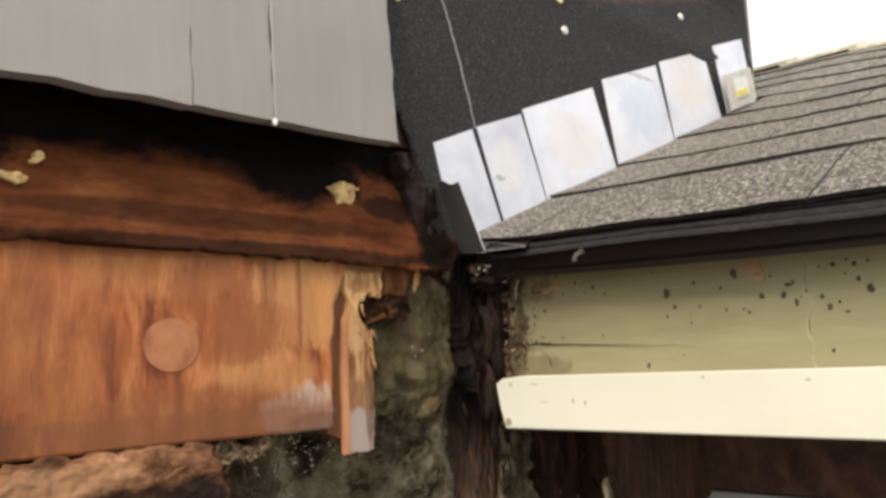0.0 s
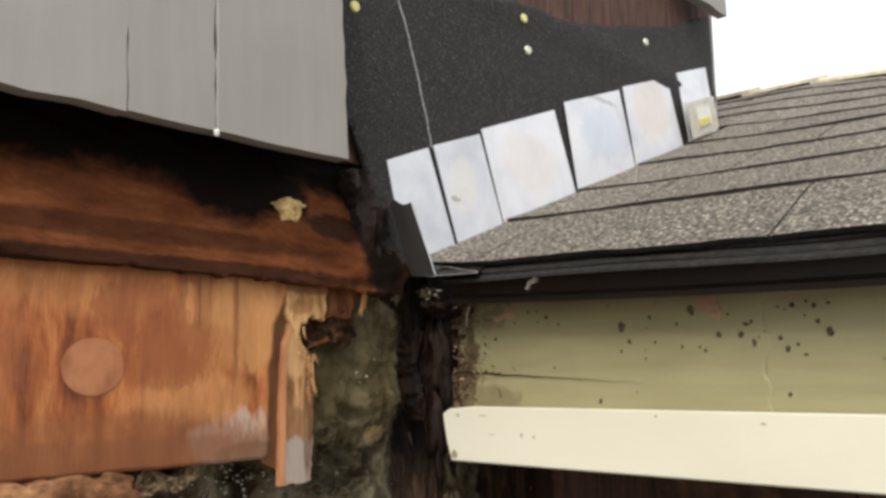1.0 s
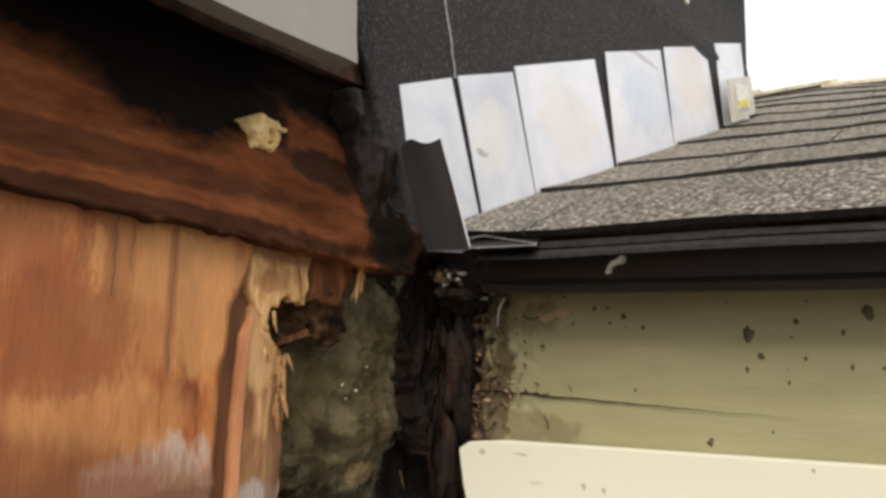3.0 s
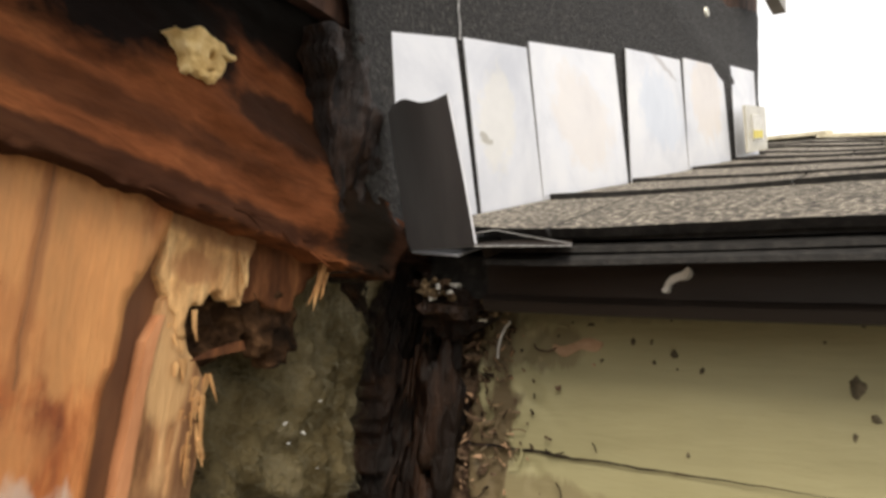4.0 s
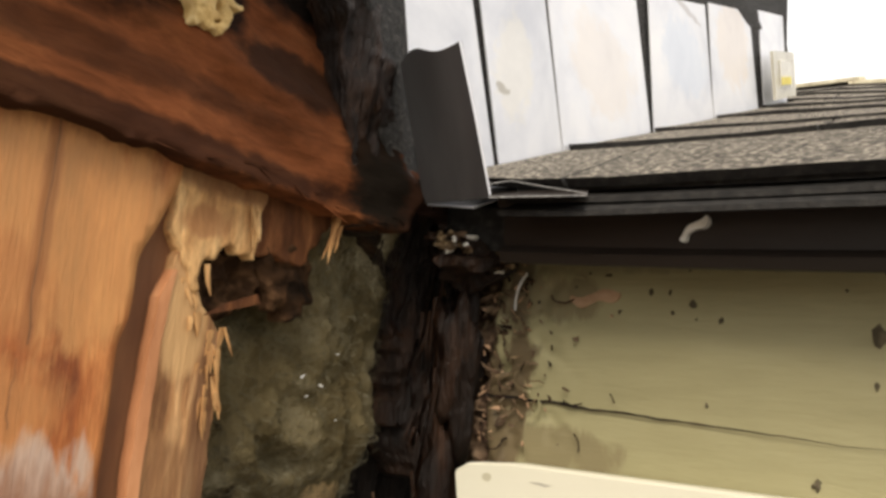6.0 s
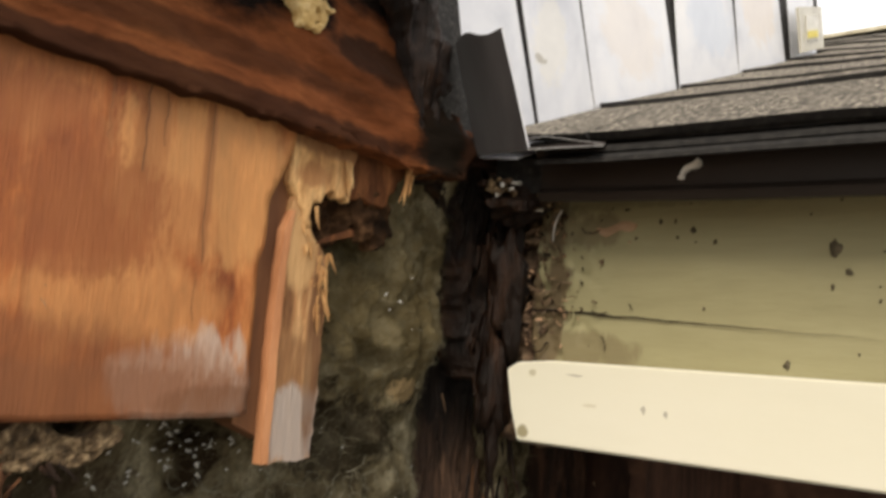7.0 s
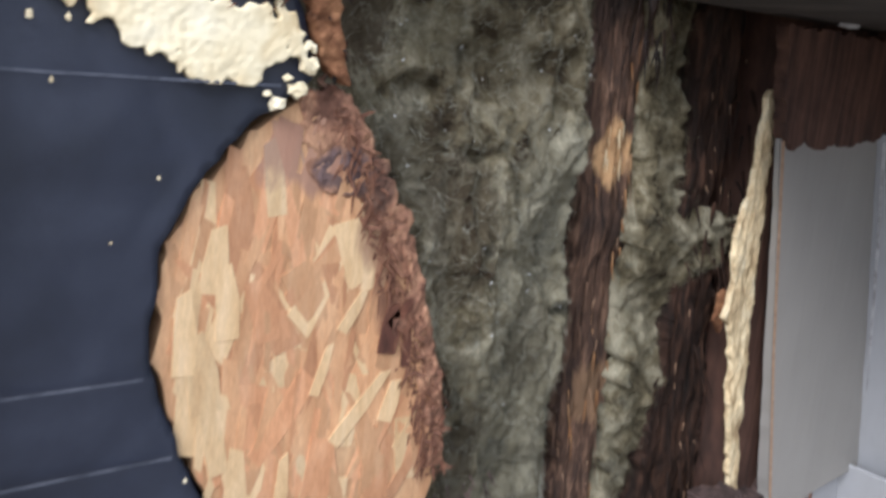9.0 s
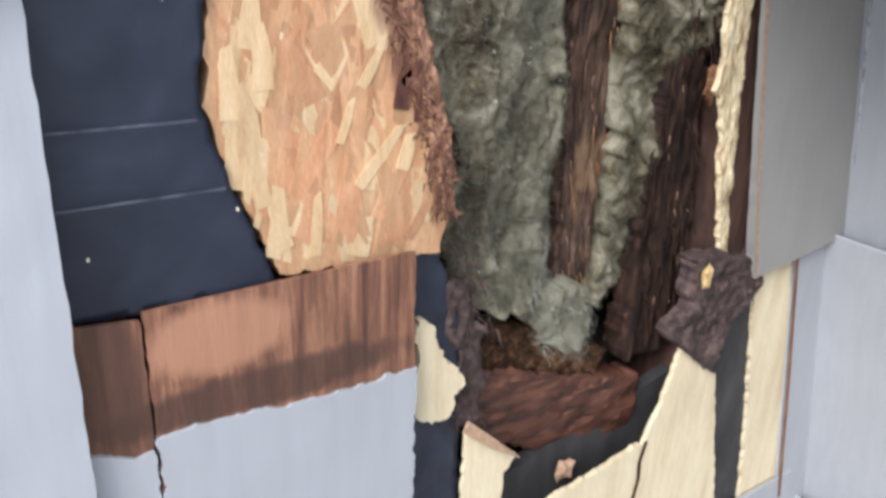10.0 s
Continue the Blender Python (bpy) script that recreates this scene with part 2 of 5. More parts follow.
M["strand_rot"] = mat("stained_strand_flake", (0.10, 0.04, 0.022), (0.21, 0.09, 0.05), (0.36, 0.18, 0.10), 70, (4, 1, 0.4), 0.75, 0.5, 300, 0.0012, rnd=0.35)
M["foam"] = mat("cream_expanding_foam", (0.60, 0.47, 0.26), (0.76, 0.66, 0.43), (0.82, 0.74, 0.53), 34, (1, 1, 1), 0.8, 0.3, 240, 0.001, patchy=0.15)
M["foam_old"] = mat("yellowed_foam", (0.40, 0.24, 0.08), (0.62, 0.43, 0.18), (0.74, 0.57, 0.30), 140, (1, 1, 1), 0.75, 0.8, 300, 0.002)
M["bare"] = mat("fresh_bare_wood", (0.60, 0.47, 0.28), (0.69, 0.57, 0.36), (0.75, 0.65, 0.44), 22, (2.5, 2, 0.3), 0.65, 0.25, 240, 0.001, patchy=0.2, streak=0.12)
M["torn"] = mat("torn_pale_wood", (0.30, 0.19, 0.09), (0.66, 0.52, 0.30), (0.80, 0.70, 0.47), 60, (1.6, 1, 0.5), 0.7, 0.8, 240, 0.002, patchy=0.5, streak=0.30)
# dark blots near v 2.19 paint the shadow between scrap and foam
M["rot_ply"] = mat("rotted_plywood", (0.055, 0.026, 0.015), (0.19, 0.088, 0.044), (0.42, 0.22, 0.11), 24, (0.9, 1, 1.5), 0.9, 0.9, 200, 0.002, patchy=0.6, pos=(0.38, 0.52, 0.68), spec=0.1, streak=0.30, blots=((-0.310, 2.188, 0.022, 0.016, (0.014, 0.010, 0.010), 1.6, 0.92), (-0.350, 2.190, 0.03, 0.010, (0.03, 0.018, 0.014), 2.4, 0.8), (-0.44, 2.19, 0.05, 0.012, (0.02, 0.013, 0.010), 2.4, 0.8), (-0.40, 2.208, 0.05, 0.010, (0.42, 0.23, 0.12), 2.6, 0.6), (-0.145, 1.72, 0.02, 0.05, (0.10, 0.055, 0.035), 2.6, 0.6)))
M["sawdust"] = mat("pale_sawdust_crumbs", (0.03, 0.02, 0.01), (0.13, 0.085, 0.045), (0.42, 0.31, 0.18), 230, (1, 1, 1), 0.9, 0.8, 400, 0.002)
M["paper_grey"] = mat("charcoal_building_paper", (0.026, 0.024, 0.023), (0.040, 0.037, 0.035), (0.060, 0.056, 0.053), 30, (1, 1, 0.4), 0.8, 0.5, 240, 0.001, patchy=0.4)
M["strand_mould"] = mat("mouldy_purple_brown_strand", (0.12, 0.055, 0.033), (0.30, 0.15, 0.088), (0.52, 0.29, 0.165), 60, (1.4, 1, 1.0), 0.85, 1.0, 260, 0.003, patchy=0.55, pos=(0.38, 0.52, 0.68),
                        streak=0.30, blots=((-0.268, 2.078, 0.022, 0.014, (0.12, 0.085, 0.085), 2.4, 0.8), (-0.245, 2.068, 0.014, 0.02, (0.09, 0.05, 0.035), 1.8, 0.7)))
M["bark"] = mat("purple_brown_rot", (0.022, 0.014, 0.012), (0.07, 0.044, 0.037), (0.16, 0.105, 0.088), 70, (1, 1, 1), 0.85, 1.0, 300, 0.003, streak=0.30)
M["log"] = mat("red_brown_wet_wood", (0.020, 0.010, 0.007), (0.085, 0.032, 0.018), (0.17, 0.07, 0.04), 40, (0.5, 1, 2), 0.5, 0.8, 220, 0.002, patchy=0.5, streak=0.30)
# last blot paints the shading just below the drip edge
M["fascia"] = mat("olive_fascia_paint", (0.285, 0.262, 0.142), (0.333, 0.307, 0.170), (0.373, 0.347, 0.198), 22, (1, 0.3, 2), 0.55, 0.3, 160, 0.0012, patchy=0.16, axes="yz",
                  blots=((-0.020, 2.285, 0.022, 0.080, (0.085, 0.052, 0.028), 7.0, 0.85), (-0.055, 2.262, 0.035, 0.010, (0.17, 0.13, 0.07), 4.0, 0.6), (-0.05, 2.33, 0.03, 0.010, (0.16, 0.125, 0.07), 5.0, 0.6), (-0.5, 2.345, 0.6, 0.006, (0.16, 0.14, 0.08), 2.0, 0.5)))
M["fascia_rot"] = mat("rotted_fascia_wood", (0.035, 0.02, 0.012), (0.12, 0.072, 0.042), (0.30, 0.21, 0.13), 90, (1, 1, 1.5), 0.8, 1.0, 260, 0.003)
M["cream"] = mat("cream_trim_paint", (0.72, 0.70, 0.56), (0.77, 0.75, 0.61), (0.80, 0.78, 0.65), 12, (1, 0.25, 1), 0.45, 0.15, 120, 0.001, patchy=0.05, axes="yz",
                 blots=((-0.028, 2.215, 0.004, 0.004, (0.24, 0.20, 0.09), 3.5, 0.8), (-0.033, 2.247, 0.0025, 0.0018, (0.40, 0.36, 0.22), 3.5, 0.6), (-0.07, 2.232, 0.006, 0.0012, (0.5, 0.45, 0.3), 4.0, 0.5)))
M["drip"] = mat("dark_brown_drip_edge", (0.012, 0.009, 0.007), (0.019, 0.014, 0.011), (0.034, 0.026, 0.021), 18, (1, 0.2, 1), 0.5, 0.3, 160, 0.001, patchy=0.4, spec=0.3)
M["metal"] = mat("galvanised_flashing", (0.60, 0.63, 0.70), (0.76, 0.785, 0.84), (0.86, 0.87, 0.89), 14, (1, 1, 1), 0.42, 0.12, 90, 0.0008, metal=0.15, rnd=0.06, patchy=0.2, blots=((0.14, 2.50, 0.05, 0.03, (0.80, 0.70, 0.60), 2.4, 0.35), (0.40, 2.62, 0.05, 0.04, (0.78, 0.66, 0.54), 2.4, 0.4), (0.27, 2.601, 0.04, 0.003, (0.40, 0.38, 0.38), 3.0, 0.6), (0.28, 2.56, 0.05, 0.03, (0.60, 0.68, 0.80), 2.4, 0.5), (0.03, 2.46, 0.02, 0.03, (0.82, 0.78, 0.66), 2.4, 0.35), (0.02, 2.445, 0.006, 0.003, (0.30, 0.27, 0.2), 4.0, 0.6)))
# shaded copy of the flashing metal, for the plate's back side
M["metal_shaded"] = mat("shaded_kickout_flashing", (0.085, 0.085, 0.088), (0.12, 0.12, 0.124), (0.17, 0.17, 0.174), 16, (1, 1, 0.4), 0.5, 0.12, 90, 0.0008, metal=0.5, patchy=0.15)
M["asphalt"] = mat("granulated_asphalt_shingle", (0.038, 0.034, 0.030), (0.145, 0.128, 0.106), (0.64, 0.58, 0.47), 320, (1, 1, 1), 0.9, 0.7, 320, 0.002, rnd=0.12, patchy=0.4, pos=(0.38, 0.515, 0.66))
# strong sunlight is put into this pale tone
M["ridge"] = mat("sunlit_ridge_cap", (0.42, 0.37, 0.26), (0.62, 0.57, 0.42), (0.78, 0.74, 0.60), 60, (1, 1, 1), 0.9, 0.5, rnd=0.15)
M["asphalt_edge"] = mat("asphalt_underlay_and_shade", (0.012, 0.012, 0.012), (0.022, 0.021, 0.020), (0.05, 0.047, 0.043), 200, (1, 1, 1), 0.8, 0.5)
M["chalk"] = mat("white_chalk", (0.16, 0.16, 0.16), (0.32, 0.32, 0.32), (0.5, 0.5, 0.5), 300, (1, 1, 1), 0.9, 0.2)
M["line"] = mat("grey_printed_line", (0.03, 0.034, 0.045), (0.07, 0.076, 0.095), (0.12, 0.127, 0.15), 60, (1, 1, 1), 0.7, 0.1)
M["nail"] = mat("zinc_nail_head", (0.5, 0.5, 0.45), (0.65, 0.64, 0.55), (0.75, 0.74, 0.66), 200, (1, 1, 1), 0.4, 0.1, metal=0.4)
M["nail_y"] = mat("yellow_nail_head", (0.55, 0.52, 0.18), (0.68, 0.65, 0.25), (0.75, 0.72, 0.35), 200, (1, 1, 1), 0.5, 0.1)
M["white"] = mat("white_paint_flake", (0.6, 0.6, 0.56), (0.72, 0.72, 0.68), (0.8, 0.8, 0.77), 200, (1, 1, 1), 0.6, 0.5)
M["caulk"] = mat("grey_weathered_caulk", (0.16, 0.15, 0.14), (0.36, 0.355, 0.35), (0.5, 0.49, 0.48), 60, (1, 1, 1), 0.7, 0.5)
M["dirt"] = mat("dark_dirt_specks", (0.05, 0.04, 0.025), (0.09, 0.075, 0.045), (0.15, 0.12, 0.08), 300, (1, 1, 1), 0.9, 0.6)
M["tan"] = mat("peeled_tan_wood", (0.28, 0.17, 0.10), (0.40, 0.25, 0.15), (0.50, 0.34, 0.22), 200, (1, 0.4, 1), 0.8, 0.5)
M["label"] = mat("clear_tan_label", (0.42, 0.40, 0.33), (0.52, 0.50, 0.42), (0.60, 0.58, 0.50), 60, (1, 1, 1), 0.25, 0.1)
M["yellow"] = mat("yellow_print", (0.62, 0.52, 0.08), (0.70, 0.60, 0.12), (0.75, 0.66, 0.2), 60, (1, 1, 1), 0.4, 0.0)
M["earth"] = mat("bare_earth", (0.12, 0.10, 0.078), (0.185, 0.16, 0.128), (0.25, 0.22, 0.185), 6, (1, 1, 1), 0.95, 0.6, 40, 0.02)
# dark tone carries the shade that lies under the eave
M["soffit"] = mat("shaded_soffit_board", (0.03, 0.025, 0.02), (0.06, 0.05, 0.042), (0.10, 0.085, 0.07), 30, (1, 0.3, 1), 0.8, 0.4)
# near-black backing: the darkness of the open cavity is put into this colour
M["inside"] = mat("cavity_shade", (0.008, 0.006, 0.005), (0.018, 0.013, 0.010), (0.04, 0.03, 0.022), 30, (1, 1, 0.4), 0.9, 0.6)
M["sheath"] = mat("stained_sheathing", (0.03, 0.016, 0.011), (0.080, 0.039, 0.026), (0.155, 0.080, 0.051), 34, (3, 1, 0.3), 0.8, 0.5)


# ---- helpers ----
def part(name, bm, material, parent=None, label="", smooth=False):
    """Links a bmesh as one mesh object, under a thing or part where one is given."""
    bmesh.ops.recalc_face_normals(bm, faces=bm.faces)
    me = bpy.data.meshes.new(name)
    bm.to_mesh(me)
    bm.free()
    if smooth:
        me.polygons.foreach_set("use_smooth", [True] * len(me.polygons))
    me.materials.append(M[material])
    ob = new(name, me)
    if parent:
        ob.parent = parent
        ob.matrix_parent_inverse = parent.matrix_basis.inverted()
    return tagged(ob, label)


def thing(name, base, label, category, group="", kind=""):
    ob = new(name)
    ob.empty_display_size = 0.02
    ob.matrix_basis = Matrix.Translation(base)
    return tagged(ob, label, category, group, kind)


def on_wall(u, v, d):
    return (u, d, v)


def on_fascia(u, v, d):
    return (d, -u, v)


def wobble(p, size, seed):
    q = Vector((p[0] / size, p[1] / size, seed * 7.31))
    return noise.noise(q), noise.noise(q + Vector((31.7, 11.3, 5.1)))


def ragged(poly, step, jag, seed):
    """The outline with points every step, pushed about by jag."""
    out = []
    for (a, b), (c, d) in zip(poly, poly[1:] + poly[:1]):
        k = max(1, int(math.hypot(c - a, d - b) / step))
        for i in range(k):
            p = (a + (c - a) * i / k, b + (d - b) * i / k)
            w = wobble(p, 0.012, seed)
            w2 = wobble(p, 0.004, seed + 3)
            out.append((p[0] + jag * (w[0] + 0.5 * w2[0]), p[1] + jag * (w[1] + 0.5 * w2[1])))
    return out


def slab(poly, d0, d1, at=on_wall, jag=0.0, seed=1, step=0.006, bevel=0.0):
    """A flat piece of the given outline between the depths d0 (front) and d1."""
    pts = ragged(poly, step, jag, seed) if jag else poly
    bm = bmesh.new()
    front = bm.faces.new([bm.verts.new(at(u, v, d0)) for u, v in pts])
    ext = bmesh.ops.extrude_face_region(bm, geom=[front])
    shift = Vector(at(0, 0, d1)) - Vector(at(0, 0, d0))
    bmesh.ops.translate(bm, vec=shift, verts=[g for g in ext["geom"] if isinstance(g, bmesh.types.BMVert)])
    if bevel:
        bmesh.ops.bevel(bm, geom=bm.edges[:], offset=bevel, segments=1, affect="EDGES", clamp_overlap=True)
    bmesh.ops.triangulate(bm, faces=bm.faces[:])
    return bm


def hexa(corners):
    """A six-sided block: four corners of one face, then the four opposite them."""
    bm = bmesh.new()
    v = [bm.verts.new(c) for c in corners]
    for f in ((0, 1, 2, 3), (4, 7, 6, 5), (0, 4, 5, 1), (1, 5, 6, 2), (2, 6, 7, 3), (3, 7, 4, 0)):
        bm.faces.new([v[i] for i in f])
    return bm


def block(x0, x1, y0, y1, z0, z1, bevel=0.0):
    bm = hexa([(x0, y0, z0), (x1, y0, z0), (x1, y0, z1), (x0, y0, z1), (x0, y1, z0), (x1, y1, z0), (x1, y1, z1), (x0, y1, z1)])
    if bevel:
        bmesh.ops.bevel(bm, geom=bm.edges[:], offset=bevel, segments=2, affect="EDGES")
    return bm


def inside_poly(px, pz, poly):
    hit = np.zeros(px.shape, bool)
    for (a, b), (c, d) in zip(poly, poly[1:] + poly[:1]):
        cross = ((b > pz) != (d > pz)) & (px < (c - a) * (pz - b) / (d - b + 1e-12) + a)
        hit ^= cross
    return hit


def relief(poly, res, depth, thick, at=on_wall, jag=0.0, seed=1):
    """A rough sheet: depth(u, v) is its front, with ragged edges, thick deep at its rim."""
    us, vs = [p[0] for p in poly], [p[1] for p in poly]
    nu, nv = int((max(us) - min(us)) / res) + 3, int((max(vs) - min(vs)) / res) + 3
    u0, v0 = min(us) - res, min(vs) - res
    cu, cv = np.meshgrid(u0 + res * (np.arange(nu) + 0.5), v0 + res * (np.arange(nv) + 0.5), indexing="ij")
    if jag:
        for i in range(nu):
            for j in range(nv):
                w = wobble((cu[i, j], cv[i, j]), 0.014, seed)
                w2 = wobble((cu[i, j], cv[i, j]), 0.0045, seed + 2)
                cu[i, j] += jag * (w[0] + 0.6 * w2[0])
                cv[i, j] += jag * (w[1] + 0.6 * w2[1])
    keep = inside_poly(cu, cv, poly)
    left, best = set(zip(*np.nonzero(keep))), []
    while left:  # one connected piece only
        todo, found = [left.pop()], []
        while todo:
            i, j = todo.pop()
            found.append((i, j))
            for q in ((i + 1, j), (i - 1, j), (i, j + 1), (i, j - 1)):
                if q in left:
                    left.remove(q)
                    todo.append(q)
        best = max(best, found, key=len)
    keep[:] = False
    keep[tuple(np.array(best).T)] = True
    bm = bmesh.new()
    ids = {}

    def vert(i, j):
        if (i, j) not in ids:
            u, v = u0 + res * i, v0 + res * j
            w = wobble((u, v), res * 2.1, seed + 9)
            u, v = u + w[0] * res * 0.35, v + w[1] * res * 0.35
            ids[i, j] = bm.verts.new(at(u, v, depth(u, v)))
        return ids[i, j]

    for i in range(nu):
        for j in range(nv):
            if keep[i, j]:
                bm.faces.new((vert(i, j), vert(i + 1, j), vert(i + 1, j + 1), vert(i, j + 1)))
    rim = [e for e in bm.edges if len(e.link_faces) == 1]
    ring = {}
    for e in rim:
        for a, b in (e.verts, reversed(e.verts)):
            ring.setdefault(a, []).append(b)
    for turn in range(4):
        moved = {v: v.co.lerp(sum((n.co for n in ns), Vector()) / len(ns), 0.5) for v, ns in ring.items() if len(ns) == 2}
        for v, co in moved.items():
            v.co = co
    if thick:
        ext = bmesh.ops.extrude_edge_only(bm, edges=rim)
        shift = Vector(at(0, 0, thick)) - Vector(at(0, 0, 0))
        bmesh.ops.translate(bm, vec=shift, verts=[g for g in ext["geom"] if isinstance(g, bmesh.types.BMVert)])
    return bm


def fbm(u, v, size, seed, octaves=4, stretch=1.0):
    return noise.fractal(Vector((u / size, v / size / stretch, seed * 3.7)), 1.0, 2.0, octaves)


def lump(centre, radii, seed, rough=0.35, rings=7):
    """An uneven crumb of rotten stuff."""
    bm = bmesh.new()
    bmesh.ops.create_icosphere(bm, subdivisions=3 if rings > 6 else 2, radius=1.0)
    for v in bm.verts:
        k = 1 + rough * noise.fractal(v.co * 1.7 + Vector((seed, 0, 0)), 1.0, 2.0, 3)
        v.co = Vector((centre[0] + v.co.x * radii[0] * k, centre[1] + v.co.y * radii[1] * k, centre[2] + v.co.z * radii[2] * k))
    return bm


def splinter(bm, a, b, width, thick, rng):
    """A tapered sliver from a to b, added to bm."""
    a, b = Vector(a), Vector(b)
    axis = (b - a).normalized()
    side = axis.cross(Vector((0.13, -1, 0.21))).normalized() * width / 2
    up = axis.cross(side).normalized() * thick / 2
    mid = a.lerp(b, 0.55) + side * rng.uniform(-0.6, 0.6)
    rows = [(a, 1.0), (mid, 0.75), (b, 0.12)]
    rings = [[bm.verts.new(c + side * s * k + up * t * k) for s, t in ((-1, -1), (1, -1), (1, 1), (-1, 1))] for c, k in rows]
    for r, q in zip(rings, rings[1:]):
        for i in range(4):
            bm.faces.new((r[i], r[(i + 1) % 4], q[(i + 1) % 4], q[i]))
    bm.faces.new(rings[0])
    bm.faces.new(rings[-1])


def ribbon(bm, points, width, face=Vector((0, -1, 0))):
    """A thin flat ribbon along points, facing outwards, added to bm."""
    prev = None
    for i, p in enumerate(points):
        p = Vector(p)
        q = Vector(points[min(i + 1, len(points) - 1)]) - Vector(points[max(i - 1, 0)])
        s = q.cross(face).normalized() * width / 2
        pair = (bm.verts.new(p - s), bm.verts.new(p + s))
        if prev:
            bm.faces.new((prev[0], prev[1], pair[1], pair[0]))
        prev = pair


rng = random.Random(5)

# ---- setting: ground, house walls, soffit ----
bm = bmesh.new()
bmesh.ops.create_grid(bm, x_segments=40, y_segments=40, size=400)
for v in bm.verts:
    v.co.z = -0.02 * abs(noise.noise(v.co * 0.3))
tagged(part("ground", bm, "earth"), "bare brown earth beside the house", "ground", kind="structure")

EAVE_X, EAVE_Z, PITCH = -0.048, 2.366, 0.396


def roof_z(x):
    return EAVE_Z + PITCH * (x - EAVE_X)


def sag(x, y):
    """The roof lies flatter away from the tall wall than along it: a slight twist."""
    if y > 0:
        return 0.009 + 0.05 * y
    return 0.009 - (0.03 + 0.13 * max(0.0, x) + 0.04 * min(1.0, max(0.0, (0.07 - x) / 0.118))) * 0.3 * (1 - math.exp(y / 0.3))


# the tall wall: framing block with the open bay left out
wall = thing("wall_north", (0, 0.07, 0), "wood-framed house wall, opened up where it has rotted", "wall", kind="structure")
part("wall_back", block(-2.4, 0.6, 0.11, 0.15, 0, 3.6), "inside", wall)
part("wall_block", block(-2.4, -0.44, 0.004, 0.11, 0, 3.6), "sheath", wall)
part("wall_block", block(-0.44, 0.6, 0.004, 0.11, 2.46, 3.6), "sheath", wall)
part("wall_block", block(-0.02, 0.6, 0.006, 0.11, 2.37, 2.46), "sheath", wall)
part("wall_block", block(-0.44, 0.6, 0.07, 0.11, 0, 1.45), "sheath", wall)
part("wall_block", block(0.20, 0.6, 0.004, 0.11, 1.45, 2.37), "sheath", wall)
part("wall_end", block(0.588, 0.612, 0.006, 2.4, 0, 3.6), "paint", wall)

low = thing("wall_east", (0.45, -1.2, 0), "painted shingle wall of the lower house wing", "wall", kind="structure")
part("wall_block", block(0.54, 0.70, -2.6, 0.0, 0, 2.19), "sheath", low)
tagged(part("soffit", block(0.012, 0.56, -2.6, -0.001, 2.205, 2.222), "soffit"), "wooden soffit under the eave, its shade painted into the colour", "soffit", kind="structure")

# the rest of the house, closed round
part("wall_back", block(-2.4, 0.588, 2.38, 2.4, 0, 3.6), "paint", wall)
part("wall_end", block(-2.42, -2.4, 0.004, 2.4, 0, 3.6), "paint", wall)
part("wall_top", block(-2.5, 0.66, -0.02, 2.5, 3.6, 3.64), "asphalt_edge", wall)
part("wall_end", block(0.54, 2.0, -2.62, -2.6, 0, 2.19), "paint_low", low)
part("wall_back", block(1.98, 2.0, -2.6, 1.58, 0, 2.30), "paint_low", low)
part("wall_end", block(0.612, 2.0, 1.58, 1.6, 0, 2.4), "paint_low", low)


# ---- roof: deck and rows of asphalt tabs ----
roof = thing("roof", (0.5, -1.2, 2.5), "low-pitched roof of weathered grey-brown asphalt shingles", "roof", kind="structure")
RIDGE = 1.13
CORNER_X = 0.616  # past the tall wall's corner the roof runs on behind it


def roof_sheet(x0, x1, y0, y1, down, thick, nx=6, ny=24):
    """A sheet that follows the twisted roof, down metres below its face."""
    bm = bmesh.new()
    rows = []
    for k in (0, 1):
        rows.append([[bm.verts.new((x0 + (x1 - x0) * i / nx, y0 + (y1 - y0) * j / ny,
                                    roof_z(x0 + (x1 - x0) * i / nx) + sag(x0 + (x1 - x0) * i / nx, y0 + (y1 - y0) * j / ny) - down - k * thick)) for j in range(ny + 1)] for i in range(nx + 1)])
    for g in rows:
        for i in range(nx):
            for j in range(ny):
                bm.faces.new((g[i][j], g[i + 1][j], g[i + 1][j + 1], g[i][j + 1]))
    t, b = rows
    for i in range(nx):
        bm.faces.new((t[i][0], b[i][0], b[i + 1][0], t[i + 1][0]))
        bm.faces.new((t[i][ny], t[i + 1][ny], b[i + 1][ny], b[i][ny]))
    for j in range(ny):
        bm.faces.new((t[0][j], t[0][j + 1], b[0][j + 1], b[0][j]))
        bm.faces.new((t[nx][j], b[nx][j], b[nx][j + 1], t[nx][j + 1]))
    return bm


part("roof_deck", roof_sheet(-0.02, RIDGE, -2.6, -0.004, 0.016, 0.02), "asphalt_edge", roof)
part("roof_deck", roof_sheet(CORNER_X, RIDGE, -0.004, 1.6, 0.016, 0.02), "asphalt_edge", roof)
for k in range(3):  # starter layers that show as dark lips at the eave
    x0 = EAVE_X - 0.005 + 0.006 * k
    bm = bmesh.new()
    ys = [-0.055 - 0.025 * i for i in range(102)]
    for i, y in enumerate(ys):
        w = 0.0034 * noise.noise(Vector((y * 7, k * 3.1, 0)))
        z = roof_z(x0) - 0.005 - 0.0034 * (2 - k) + w + sag(x0, y)
        a, b = bm.verts.new((x0 + w, y, z)), bm.verts.new((x0 + w, y, z + 0.0022))
        c, d = bm.verts.new((0.05, y, roof_z(0.05) - 0.005 + sag(0.05, y))), bm.verts.new((0.05, y, roof_z(0.05) - 0.008 + sag(0.05, y)))
